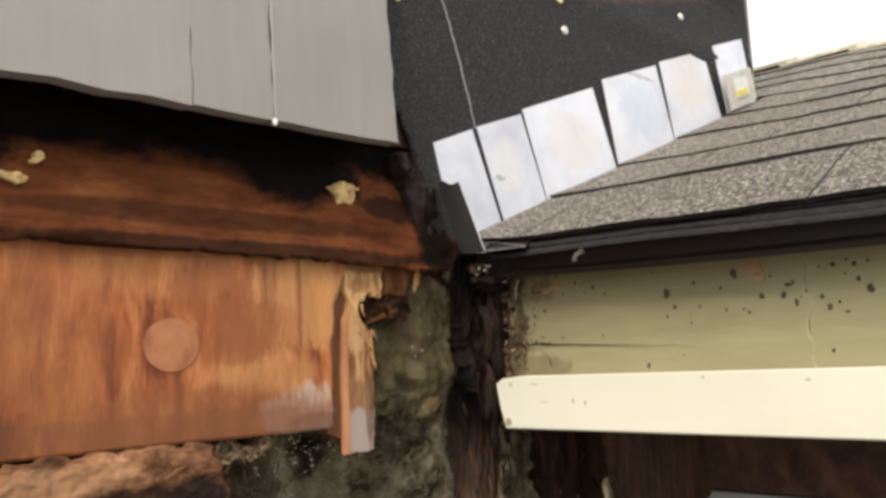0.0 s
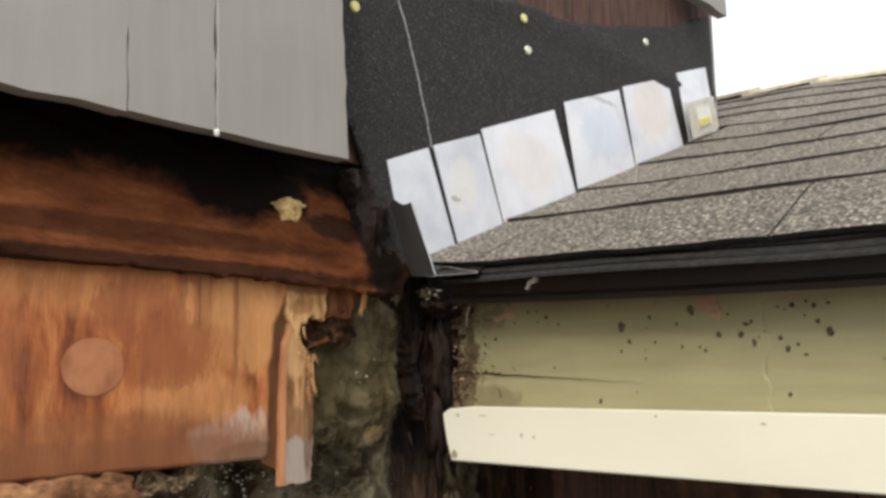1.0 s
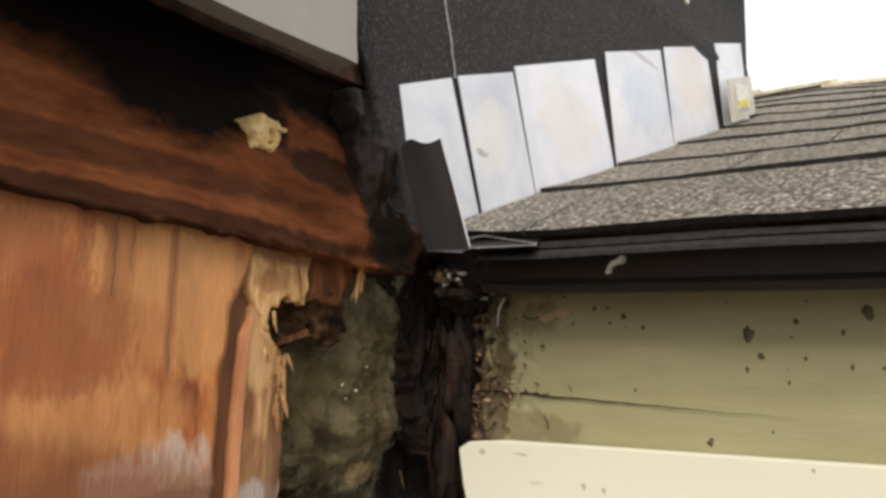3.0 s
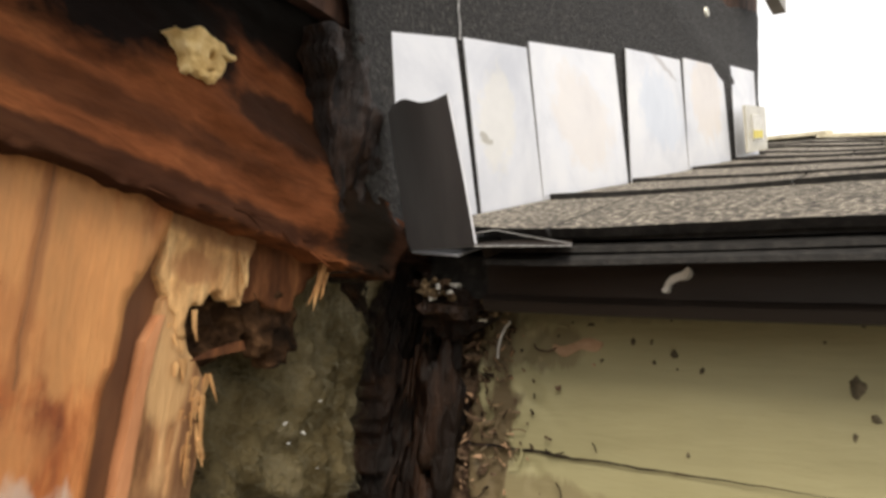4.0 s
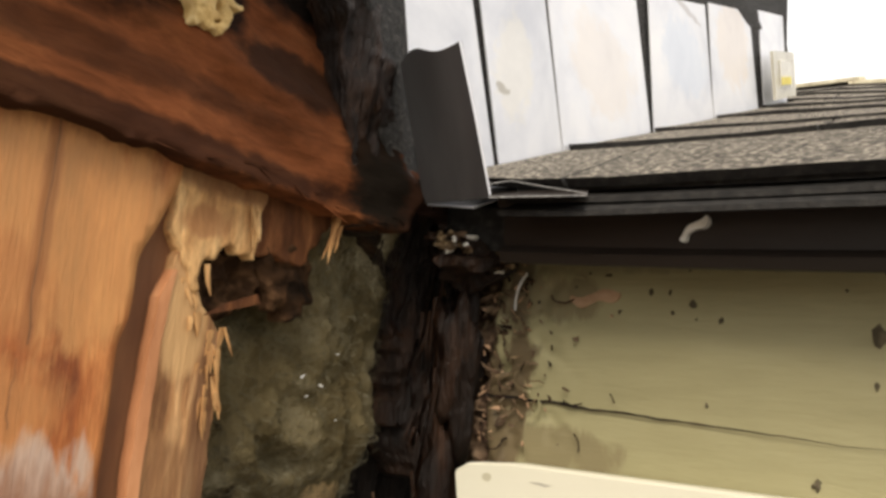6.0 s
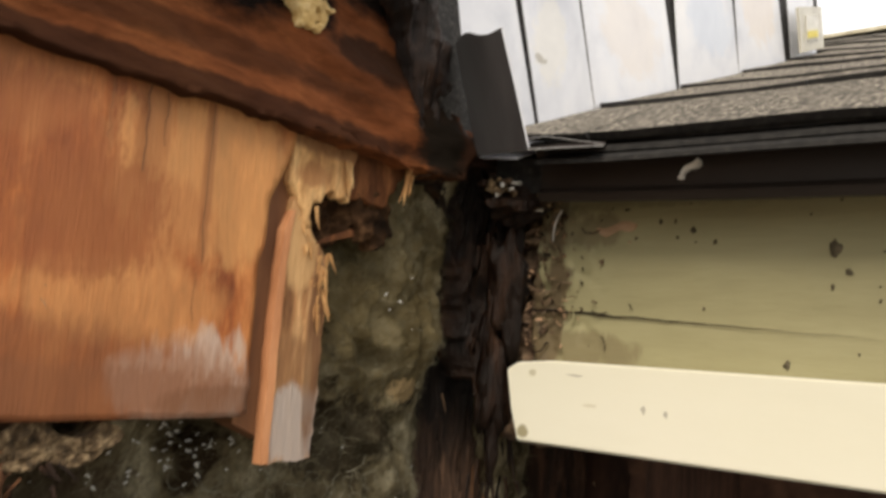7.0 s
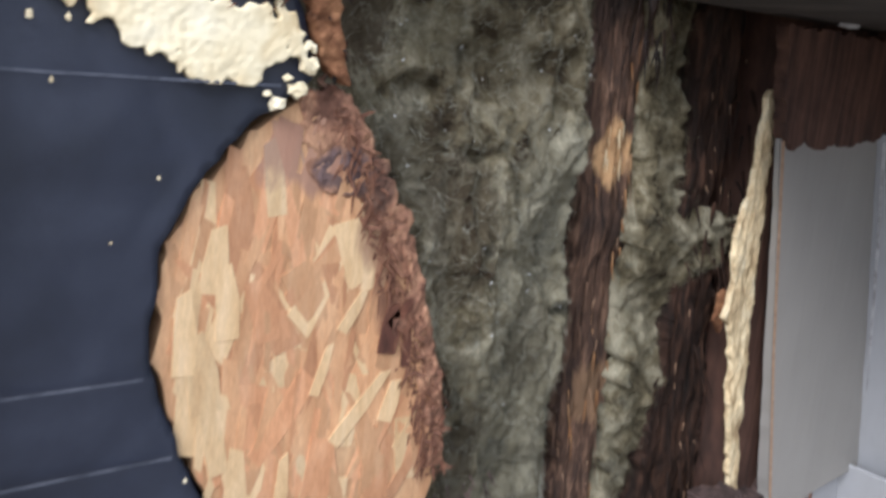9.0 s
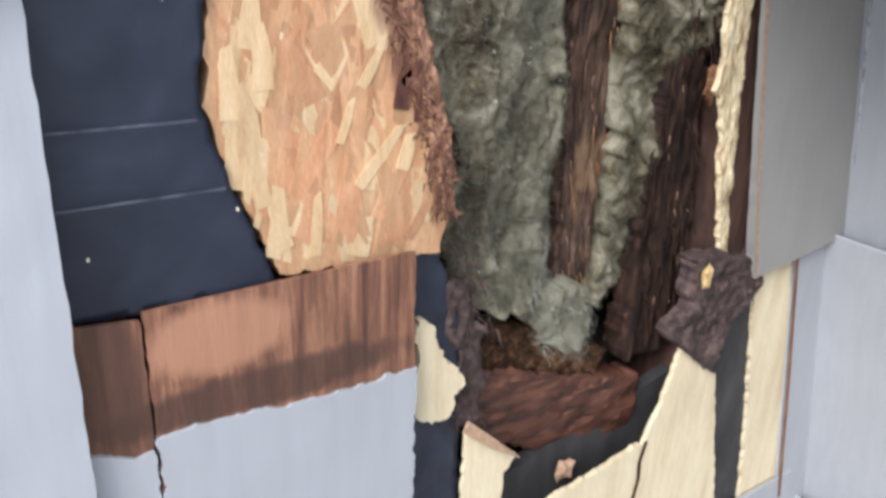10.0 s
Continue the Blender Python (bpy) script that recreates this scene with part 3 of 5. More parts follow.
        if i:
            n4 = (a, b, c, d)
            for j in range(4):
                bm.faces.new((prev[j], prev[(j + 1) % 4], n4[(j + 1) % 4], n4[j]))
        prev = (a, b, c, d)
    part("starter_strip", bm, "asphalt_edge", roof)

for y0, y1 in ((-2.6, 0.0), (0.0, 1.6)):
    za, zb = roof_z(RIDGE) + sag(RIDGE, y0), roof_z(RIDGE) + sag(RIDGE, y1)
    part("far_slope", hexa([(RIDGE, y0, za - 0.02), (2.1, y0, 2.33), (2.1, y1, 2.33), (RIDGE, y1, zb - 0.02),
                            (RIDGE, y0, za - 0.004), (2.1, y0, 2.346), (2.1, y1, 2.346), (RIDGE, y1, zb - 0.004)]), "asphalt", roof)


def ridge_cap(y0, y1, seed):
    """One bent cap over the ridge, its near end lifted."""
    bm = bmesh.new()
    rows = []
    for y, lift in ((y0, 0.008), (y1, 0.003)):
        w = 0.004 * noise.noise(Vector((seed * 1.7, y, 2)))
        z = roof_z(RIDGE) + sag(RIDGE, y) + lift + w
        rows.append([bm.verts.new(p) for p in ((RIDGE - 0.055, y, z - 0.016), (RIDGE, y, z + 0.004), (RIDGE + 0.055, y, z - 0.020), (RIDGE + 0.055, y, z - 0.026), (RIDGE, y, z - 0.002), (RIDGE - 0.055, y, z - 0.022))])
    a, b = rows
    for i in range(6):
        bm.faces.new((a[i], a[(i + 1) % 6], b[(i + 1) % 6], b[i]))
    bm.faces.new(a)
    bm.faces.new(b)
    return bm


# caps added to stand for an overexposed pale strip beyond the roof
for i in range(30):
    part("ridge_cap", ridge_cap(-2.55 + 0.135 * i, -2.40 + 0.135 * i, i), "ridge", roof, "added ridge cap, sunlight painted into its pale colour")
COURSE = 0.1305


def tab(x0, x1, y0, y1, seed, first):
    """One asphalt tab: a wavy lifted butt of two layers, skewed sides, uneven face."""
    bm = bmesh.new()
    nx, ny = 4, 10
    thick = 0.003 if first else 0.0075
    grid = []
    for i in range(nx + 1):
        row = []
        for j in range(ny + 1):
            f = i / nx
            x, y = x0 + (x1 - x0) * f, y0 + (y1 - y0) * j / ny + 0.022 * (f - 0.5)
            if y0 > -0.4 and j == ny and y1 > -0.02:
                y = y1
            lift = 0.003 * (1 - f) ** 2 + 0.0022 * noise.noise(Vector((x * 7, y * 7, 3.0))) * (1 - 0.6 * f) + 0.0012 * noise.noise(Vector((x * 30, y * 30, 7.0)))
            if i == 0:
                x += 0.007 * noise.noise(Vector((y * 9, seed * 0.1, 2))) + 0.002 * noise.noise(Vector((y * 60, seed, 4)))
            row.append((x, y, roof_z(x) + lift + sag(x, y)))
        grid.append(row)
    top = [[bm.verts.new(p) for p in r] for r in grid]
    bot = [[bm.verts.new((p[0] + (0.004 if i == 0 else 0), p[1], p[2] - thick)) for p in r] for i, r in enumerate(grid)]
    for i in range(nx):
        for j in range(ny):
            bm.faces.new((top[i][j], top[i + 1][j], top[i + 1][j + 1], top[i][j + 1]))
    # near-black butts and sides: the course shadows are put into their colour
    for j in range(ny):
        bm.faces.new((top[0][j], top[0][j + 1], bot[0][j + 1], bot[0][j])).material_index = 1
    for i in range(nx):
        bm.faces.new((top[i][0], bot[i][0], bot[i + 1][0], top[i + 1][0])).material_index = 1
        bm.faces.new((top[i][ny], top[i + 1][ny], bot[i + 1][ny], bot[i][ny])).material_index = 1
    return bm


def roof_tabs():
    c = 0
    x = EAVE_X
    while x < RIDGE - 0.02:
        x1 = (0.091 if c == 0 else x + COURSE)
        behind = x > CORNER_X - 0.06
        y = 1.5 if behind else -0.006
        width = (0.064, 0.130, 0.165, 0.205, 0.10)[c % 5]
        while y > -2.45:
            piece = part("shingle_tab", tab(max(x, CORNER_X) if y > 0 else x, min(x1 + 0.02, RIDGE), y - width + 0.0018, y, c * 13 + y, c == 0), "asphalt", roof)
            piece.data.materials.append(M["asphalt_edge"])
            y -= width
            width = 0.245
        x, c = x1, c + 1


# drip edge along the eave
def drip_edge():
    prof = [(0.03, roof_z(0.03) - 0.013), (-0.041, 2.3625), (-0.039, 2.3585), (-0.0335, 2.3560), (-0.032, 2.342), (-0.036, 2.3385), (-0.034, 2.3345), (-0.030, 2.3345), (-0.026, 2.352), (0.03, 2.38)]
    bm = bmesh.new()
    prev = None
    for i in range(60):
        y = -0.045 - 0.044 * i
        w = 0.0012 * noise.noise(Vector((y * 5, 0.3, 0)))
        droop = -sag(-0.04, y)
        ring = [bm.verts.new((x + w, y, z - (droop if x < 0 else 0.01))) for x, z in prof]
        if prev:
            for j in range(len(prof)):
                bm.faces.new((prev[j], prev[(j + 1) % len(prof)], ring[(j + 1) % len(prof)], ring[j]))
        else:
            bm.faces.new(ring)
        prev = ring
    bm.faces.new(prev)
    return tagged(part("drip_edge", bm, "drip"), "dark brown metal drip edge below the roof shingles", "drip edge", kind="structure")


drip_edge()

# ---- fascia and the cream trim board ----
fascia = thing("fascia_board", (0.01, -1.0, 2.2), "olive painted fascia board, split and rotted at its end", "fascia")


def fascia_front(u, v):
    y = 0.0006 * fbm(u, v, 0.05, 3)
    if u < 0.075:
        y += (0.075 - u) / 0.075 * 0.006 * max(0.0, fbm(u, v, 0.012, 8, stretch=0.8))
    return y


part("fascia_face", relief([(0.022, 2.214), (0.30, 2.214), (0.30, 2.352), (0.022, 2.352)], 0.0016, fascia_front, 0.02, on_fascia, 0.006, 4), "fascia", fascia, smooth=True)
part("fascia_run", slab([(0.2985, 2.214), (2.6, 2.214), (2.6, 2.352), (0.2985, 2.352)], 0.0004, 0.02, on_fascia), "fascia", fascia)
bm = relief([(-0.004, 2.21), (0.032, 2.205), (0.034, 2.345), (-0.002, 2.345)], 0.0016, lambda u, v: 0.006 + 0.009 * fbm(u, v, 0.014, 21, 5, 0.5), 0.02, on_fascia, 0.008, 17)
part("rotted_end", bm, "fascia_rot", fascia, "crumbling dark brown rotted end", smooth=True)

bm = bmesh.new()
prev = None
for i in range(46):  # the split: a tapering dark wedge standing open in the paint
    u = 0.021 + 0.0042 * i
    v = 2.2838 - 0.055 * (u - 0.02) + 0.0012 * noise.noise(Vector((u * 60, 0, 0))) + 0.0005 * noise.noise(Vector((u * 260, 0, 3)))
    h = 0.0011 * (1 - i / 46) * (0.7 + 0.3 * noise.noise(Vector((u * 150, 5, 0))))
    pair = (bm.verts.new((-0.0012, -u, v - h)), bm.verts.new((-0.0012, -u, v + h)))
    if prev:
        bm.faces.new((prev[0], prev[1], pair[1], pair[0]))
    prev = pair
part("split", bm, "rot_wet", fascia, "long dark split in the board")
trim = [(0.0145, 2.248), (0.022, 2.2525), (0.045, 2.2545), (1.3, 2.2535), (2.6, 2.2535), (2.6, 2.206), (1.3, 2.206), (0.024, 2.2085), (0.0185, 2.226)]
tagged(part("trim_board", slab(trim, -0.014, -0.001, on_fascia, bevel=0.0012), "cream"), "cream painted trim board with a worn angled end", "trim board")

# ---- step flashing ----
PIECES = [((-0.068, 2.467), (-0.016, 2.488), (0.021, 2.395), (-0.036, 2.371)), ((-0.010, 2.491), (0.056, 2.515), (0.091, 2.424), (0.024, 2.397)),
          ((0.060, 2.521), (0.184, 2.568), (0.222, 2.476), (0.094, 2.425)), ((0.203, 2.581), (0.320, 2.623), (0.352, 2.527), (0.226, 2.478)),
          ((0.331, 2.630), (0.444, 2.670), (0.483, 2.577), (0.356, 2.528)), ((0.471, 2.683), (0.559, 2.714), (0.584, 2.618), (0.500, 2.584))]
for i, (tl, tr, br, bl) in enumerate(PIECES):
    f = thing("step_flashing", ((bl[0] + br[0]) / 2, 0, bl[1]), "galvanised step flashing plate against the black felt wall", "flashing", "step flashing along the roof")
    out = -0.0035 - 0.0008 * (i % 2)
    if i == 0:
        poly = [tl, tr, br, bl, (-0.058, 2.428)]
    else:
        poly = [tl, tr, br, bl]
    part("wall_leg", slab(poly, out, out + 0.0009), "metal", f)
    part("roof_leg", hexa([(bl[0], out, bl[1] - 0.003), (br[0], out, br[1] - 0.003), (br[0], -0.03, br[1] - 0.006), (bl[0], -0.03, bl[1] - 0.006),
                           (bl[0], out, bl[1] - 0.002), (br[0], out, br[1] - 0.002), (br[0], -0.03, br[1] - 0.005), (bl[0], -0.03, bl[1] - 0.005)]), "metal", f)

kick = thing("kickout_flashing", (-0.06, -0.03, 2.36), "bent grey metal flashing with a rough-cut top at the eave", "flashing")


def kick_plate():
    a, b, c = Vector((-0.066, -0.0045, 2.427)), Vector((-0.0445, -0.008, 2.367)), Vector((-0.066, -0.058, 2.361))
    d = Vector((-0.088, -0.053, 2.420))
    bm = bmesh.new()
    n = 14
    front, back = [], []
    for i in range(n + 1):
        t = i / n
        lo = b.lerp(c, t)
        hi = a.lerp(d, t) + Vector((0, 0, 0.006 * math.sin(t * 5.2) * (1 - t) - 0.004 * t * (1 - t)))
        bow = Vector((-0.002, 0, 0)) * math.sin(t * math.pi)
        for row, off in ((front, Vector((0, 0, 0))), (back, Vector((0.0009, -0.0002, 0)))):
            row.append([bm.verts.new(lo.lerp(hi, s / 4) + off + bow * (s / 4)) for s in range(5)])
    for row in (front, back):
        for i in range(n):
            for s in range(4):
                bm.faces.new((row[i][s], row[i + 1][s], row[i + 1][s + 1], row[i][s + 1]))
    for s in range(4):
        bm.faces.new((front[n][s], back[n][s], back[n][s + 1], front[n][s + 1]))
    for i in range(n):
        bm.faces.new((front[i][4], back[i][4], back[i + 1][4], front[i + 1][4]))
        bm.faces.new((front[i][0], front[i + 1][0], back[i + 1][0], back[i][0]))
    return bm


part("upright_leg", kick_plate(), "metal_shaded", kick)
part("roof_leg", hexa([(-0.066, -0.058, 2.3605), (-0.060, -0.098, 2.3600), (0.0, -0.070, 2.3835), (0.0, -0.006, 2.3835),
                       (-0.066, -0.058, 2.3611), (-0.060, -0.098, 2.3606), (0.0, -0.070, 2.3841), (0.0, -0.006, 2.3841)]), "drip", kick)
# pale ribbons paint the lit rims of the sheet
for pts, w in (([(-0.0665, -0.0585, 2.362), (-0.0775, -0.0565, 2.39), (-0.0885, -0.0535, 2.4195)], 0.0009), ([(-0.0668, -0.058, 2.3610), (-0.0635, -0.080, 2.3607), (-0.0605, -0.0985, 2.3604)], 0.00045),
               ([(-0.0668, -0.058, 2.3665), (-0.0640, -0.066, 2.3680), (-0.0620, -0.082, 2.3645), (-0.0605, -0.0985, 2.3612)], 0.00035)):
    bm = bmesh.new()
    ribbon(bm, pts, w, Vector((-1, -0.6, 0)))
    part("bright_edge", bm, "metal" if w > 0.0005 else "chalk", kick, "cut metal edge with a painted highlight")

# small printed label leaning on the last flashing
tag = thing("label_sleeve", (0.555, -0.02, 2.62), "clear tan plastic sleeve with yellow and white print", "label")
part("sleeve", slab([(0.4681, 2.6363), (0.5452, 2.6643), (0.5577, 2.6209), (0.4826, 2.5911)], -0.020, -0.017), "label", tag)
part("print_panel", slab([(0.4893, 2.6344), (0.5278, 2.6479), (0.5346, 2.6229), (0.4960, 2.6084)], -0.0215, -0.0203), "white", tag)
for k in range(3):
    part("yellow_bar", slab([(0.493 + 0.012 * k, 2.618 + 0.0044 * k), (0.502 + 0.012 * k, 2.6215 + 0.0044 * k), (0.504 + 0.012 * k, 2.614 + 0.0044 * k), (0.495 + 0.012 * k, 2.6105 + 0.0044 * k)], -0.0228, -0.0217), "yellow", tag)

# ---- felt on the upper wall ----
def felt_front(u, v):
    bulge = 0.006 * math.exp(-((u + 0.10) / 0.04) ** 2) + 0.004 * math.exp(-((v - 2.67) / 0.02) ** 2)
    return -0.0015 - bulge * (0.6 + 0.4 * noise.noise(Vector((u * 12, v * 12, 4)))) - 0.0012 * abs(noise.noise(Vector((u * 9, v * 9, 1))))


felt_poly = [(-0.165, 2.62), (-0.150, 2.55), (-0.125, 2.507), (-0.097, 2.461), (-0.078, 2.396), (-0.046, 2.366), (0.0, 2.380), (0.1, 2.42), (0.585, 2.616), (0.587, 2.80), (0.475, 2.752), (0.30, 2.700), (0.215, 2.680), (0.12, 2.674), (0.05, 2.655), (0.0, 2.70), (-0.1, 2.74)]
felt = part("roofing_felt", relief(felt_poly, 0.004, felt_front, 0.003, on_wall, 0.003, 6), "felt", smooth=True)
tagged(felt, "granular black roofing felt hung over the wall sheathing", "felt")
bm = bmesh.new()
pts = []
for i in range(24):
    t = i / 23
    u, v = (1 - t) ** 2 * -0.072 + 2 * t * (1 - t) * -0.030 + t * t * -0.011, 2.66 + (2.489 - 2.66) * t
    pts.append((u + 0.0008 * rng.uniform(-1, 1), felt_front(u, v) - 0.0012, v))
ribbon(bm, pts, 0.0019)
tagged(part("chalk_line", bm, "chalk"), "faint white chalk line on black felt", "chalk line")
for u, v, m in ((-0.107, 2.595, "nail_y"), (0.133, 2.658, "nail_y"), (0.141, 2.625, "nail"), (0.395, 2.706, "nail"), (-0.135, 2.565, "nail")):
    bm = bmesh.new()
    bmesh.ops.create_cone(bm, cap_ends=True, segments=16, radius1=0.0052, radius2=0.0044, depth=0.0016, matrix=Matrix.Translation((u, felt_front(u, v) - 0.001, v)) @ Euler((radians(90), 0, 0)).to_matrix().to_4x4())
    tagged(part("roofing_nail", bm, m), "round roofing nail head pressed into black felt", "nail", "roofing nails in the felt")

# ---- wall shingles ----
def shingle(corners, butt, top, thick, seed):
    """A wedge-shaped wall shingle. corners: bottom left, bottom right, top right, top left in the wall's plane."""
    bm = bmesh.new()
    n, k = 10, 26
    bl, br, tr, tl = corners

    def place(s, t, d):
        u = (bl[0] * (1 - s) + br[0] * s) * (1 - t) + (tl[0] * (1 - s) + tr[0] * s) * t
        v = (bl[1] * (1 - s) + br[1] * s) * (1 - t) + (tl[1] * (1 - s) + tr[1] * s) * t
        w = 0.0016 * noise.noise(Vector((u * 22, v * 22, seed)))
        if s in (0, 1):
            u += 0.0022 * noise.noise(Vector((v * 40, seed, 1))) + 0.0012 * noise.noise(Vector((v * 130, seed, 2)))
        if t == 0:
            v += 0.0020 * noise.noise(Vector((u * 30, seed, 5)))
        return bm.verts.new((u, butt + (top - butt) * t + w * 0.6 + d * (1 - 0.7 * t), v))

    f = [[place(s / n, t / k, 0) for t in range(k + 1)] for s in range(n + 1)]
    b = [[place(s / n, t / k, thick) for t in range(k + 1)] for s in range(n + 1)]
    for s in range(n):
        for t in range(k):
            bm.faces.new((f[s][t], f[s + 1][t], f[s + 1][t + 1], f[s][t + 1]))
            bm.faces.new((b[s][t], b[s][t + 1], b[s + 1][t + 1], b[s + 1][t]))
        bm.faces.new((f[s][0], b[s][0], b[s + 1][0], f[s + 1][0]))
        bm.faces.new((f[s][k], f[s + 1][k], b[s + 1][k], b[s][k]))
    for t in range(k):
        bm.faces.new((f[0][t], f[0][t + 1], b[0][t + 1], b[0][t]))
        bm.faces.new((f[n][t], b[n][t], b[n][t + 1], f[n][t + 1]))
    return bm


def wall_shingle(x0, x1, z0, z1, butt, top, m="paint", label="grey painted wooden wall shingle", seed=1, thick=0.014):
    return tagged(part("wall_shingle", shingle([(x0, z0), (x1, z0), (x1, z1), (x0, z1)], butt, top, thick, seed), m), label, "shingle", "shingles on the tall wall")


for i, (x0, x1) in enumerate(((-0.62, -0.3245), (-0.3237, -0.2610), (-0.2602, -0.1435), (-0.95, -0.623))):
    wall_shingle(x0, x1, 2.447, 2.86, -0.040, -0.016, seed=i + 1)
for i, (x0, x1) in enumerate(((0.478, 0.572), (0.14, 0.474), (-0.2, 0.136), (-0.6, -0.204), (-0.95, -0.604))):
    wall_shingle(x0, x1, 2.785 if i == 0 else 2.88, 3.25, -0.036, -0.012, seed=i + 11)
for i, (x0, x1) in enumerate(((-0.72, -0.484), (-0.98, -0.723))):
    wall_shingle(x0, x1, 2.076, 2.50, -0.046, -0.018, "paint_low", "pale grey painted wooden wall shingle", seed=i + 21)
for i, (x0, x1) in enumerate(((-0.62, -0.4815), (-0.95, -0.623))):
    wall_shingle(x0, x1, 1.700, 2.10, -0.037, -0.020, "paint_low", "pale grey painted wooden wall shingle", seed=i + 31)
for k, (z0, z1) in enumerate(((1.32, 1.74), (0.94, 1.36), (0.56, 0.98), (0.18, 0.60))):
    for i, (x0, x1) in enumerate(((-2.35, -1.93), (-1.927, -1.55), (-1.547, -1.2), (-1.197, -0.9), (-0.897, -0.62), (-0.617, -0.482), (-0.479, -0.2), (-0.197, 0.15), (0.153, 0.45))):
        if k or x1 < -0.48:
            wall_shingle(x0, x1, z0, z1, -0.034, -0.016, "paint_low", "pale grey painted wooden wall shingle", seed=60 + 9 * k + i)
for k, (z0, z1) in enumerate(((2.447, 2.86), (2.076, 2.50), (1.70, 2.12))):
    for i, (x0, x1) in enumerate(((-2.35, -1.93), (-1.927, -1.55), (-1.547, -1.2), (-1.197, -0.985))):
        wall_shingle(x0, x1, z0, z1, -0.040, -0.018, seed=130 + 9 * k + i)
# nail and a pale drip down the joint of the upper shingles
bm = bmesh.new()
ribbon(bm, [(-0.2608, -0.0415, 2.448), (-0.2606, -0.0405, 2.49), (-0.2612, -0.0395, 2.53), (-0.261, -0.038, 2.56)], 0.0006)
tagged(part("caulk_line", bm, "label"), "thin white caulk line between grey shingles", "caulk")
tagged(part("paint_drip", lump((-0.2608, -0.041, 2.4455), (0.0022, 0.002, 0.0028), 3, 0.2, 5), "white"), "hardened white drip at a shingle edge", "drip")

# old course below the strand board: bare brown head, painted below
def old_shingle(x0, x1, seed):
    s = thing("old_wall_shingle", ((x0 + x1) / 2, -0.02, 1.45), "old shingle with a bare brown head and pale grey paint below", "shingle", "shingles on the tall wall")
    part("bare_head", shingle([(x0, 1.70), (x1, 1.70), (x1, 1.838 + 0.003 * seed), (x0, 1.846)], -0.0215, -0.016, 0.012, 40 + seed), "brown_bare", s, "bare brown weathered wood")
    top = [(x0, 1.752), (x0 + (x1 - x0) * 0.3, 1.749), (x0 + (x1 - x0) * 0.55, 1.742), (x1, 1.741)]
    low = [(x1, 1.34), (x0, 1.34)]
    part("painted_face", slab(top + low, -0.0228, -0.014, jag=0.0035, seed=50 + seed, step=0.0025), "paint_low", s, "pale grey paint with a ragged edge")


old_shingle(-0.4800, -0.4365, 1)
old_shingle(-0.4340, -0.2180, 2)

# ---- red rotted board under the upper shingles ----
def red_front(u, v):
    t = (v - 2.35) / 0.1
    lip = -0.012 + 0.022 * max(0.0, min(1.0, t * 1.3))
    return lip + 0.005 * fbm(u + 0.8 * v, v, 0.06, 31, 3, 0.35) + 0.0012 * fbm(u + 0.8 * v, v, 0.014, 33, 3, 0.3)


red = thing("header_board", (-0.25, 0.01, 2.35), "red-brown rotted board, black along its top", "board")
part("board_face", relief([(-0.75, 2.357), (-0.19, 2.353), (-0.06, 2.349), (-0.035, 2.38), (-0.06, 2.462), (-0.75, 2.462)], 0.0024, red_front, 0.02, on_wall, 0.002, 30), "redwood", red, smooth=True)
bm = bmesh.new()
for i in range(16):
    u = rng.uniform(-0.19, -0.06)
    v = 2.351 + rng.uniform(-0.002, 0.012) * rng.random()
    ln = rng.uniform(0.004, 0.018)
    a = (u, red_front(u, v) - 0.001, v)
    splinter(bm, a, (u + ln, a[1] - rng.uniform(-0.002, 0.004), v + rng.uniform(-0.006, 0.003)), rng.uniform(0.0004, 0.0013), 0.0005, rng)
tagged(part("splinter_fuzz", bm, "redwood", red, "loose reddish splinters"), kind="stuff")
tagged(part("foam_dab", relief([(-0.186, 2.416), (-0.180, 2.413), (-0.168, 2.416), (-0.157, 2.417), (-0.157, 2.409), (-0.166, 2.404), (-0.177, 2.401), (-0.181, 2.408)], 0.0010, lambda u, v: -0.004 + 0.003 * fbm(u, v, 0.006, 35), 0.014, on_wall, 0.011, 36), "foam_old", smooth=True),
       "small yellow dab of hardened foam on black wood", "foam")

# ---- plywood panel, its cut strip and torn remnant ----
ply = thing("plywood_sheet", (-0.4, 0.0, 2.222), "orange-brown plywood panel with a round plug, torn at its end", "plywood")


def ply_front(u, v):
    return 0.0005 * fbm(u, v, 0.04, 41, 3, 4.0) - 0.001


part("face_veneer", relief([(-0.75, 2.2225), (-0.1845, 2.2225), (-0.1855, 2.285), (-0.1815, 2.318), (-0.1755, 2.336), (-0.171, 2.350), (-0.17, 2.36), (-0.75, 2.366)], 0.003, ply_front, 0.012, on_wall, 0.0015, 42), "ply", ply, smooth=True)
torn = [(-0.174, 2.36), (-0.171, 2.338), (-0.167, 2.327), (-0.162, 2.318), (-0.160, 2.310), (-0.1565, 2.311), (-0.154, 2.319), (-0.149, 2.3225), (-0.143, 2.327), (-0.138, 2.3295), (-0.1362, 2.326), (-0.1336, 2.336), (-0.131, 2.36)]
part("torn_remnant", relief(torn, 0.0013, lambda u, v: 0.001 + 0.0011 * fbm(u, v, 0.016, 45, 3, 1.6), 0.006, on_wall, 0.0055, 46), "ply_pale", ply, "pale splintered plywood end", smooth=True)
brown = [(-0.134, 2.36), (-0.1336, 2.338), (-0.130, 2.3285), (-0.121, 2.330), (-0.113, 2.326), (-0.103, 2.3295), (-0.098, 2.338), (-0.092, 2.348), (-0.086, 2.36)]
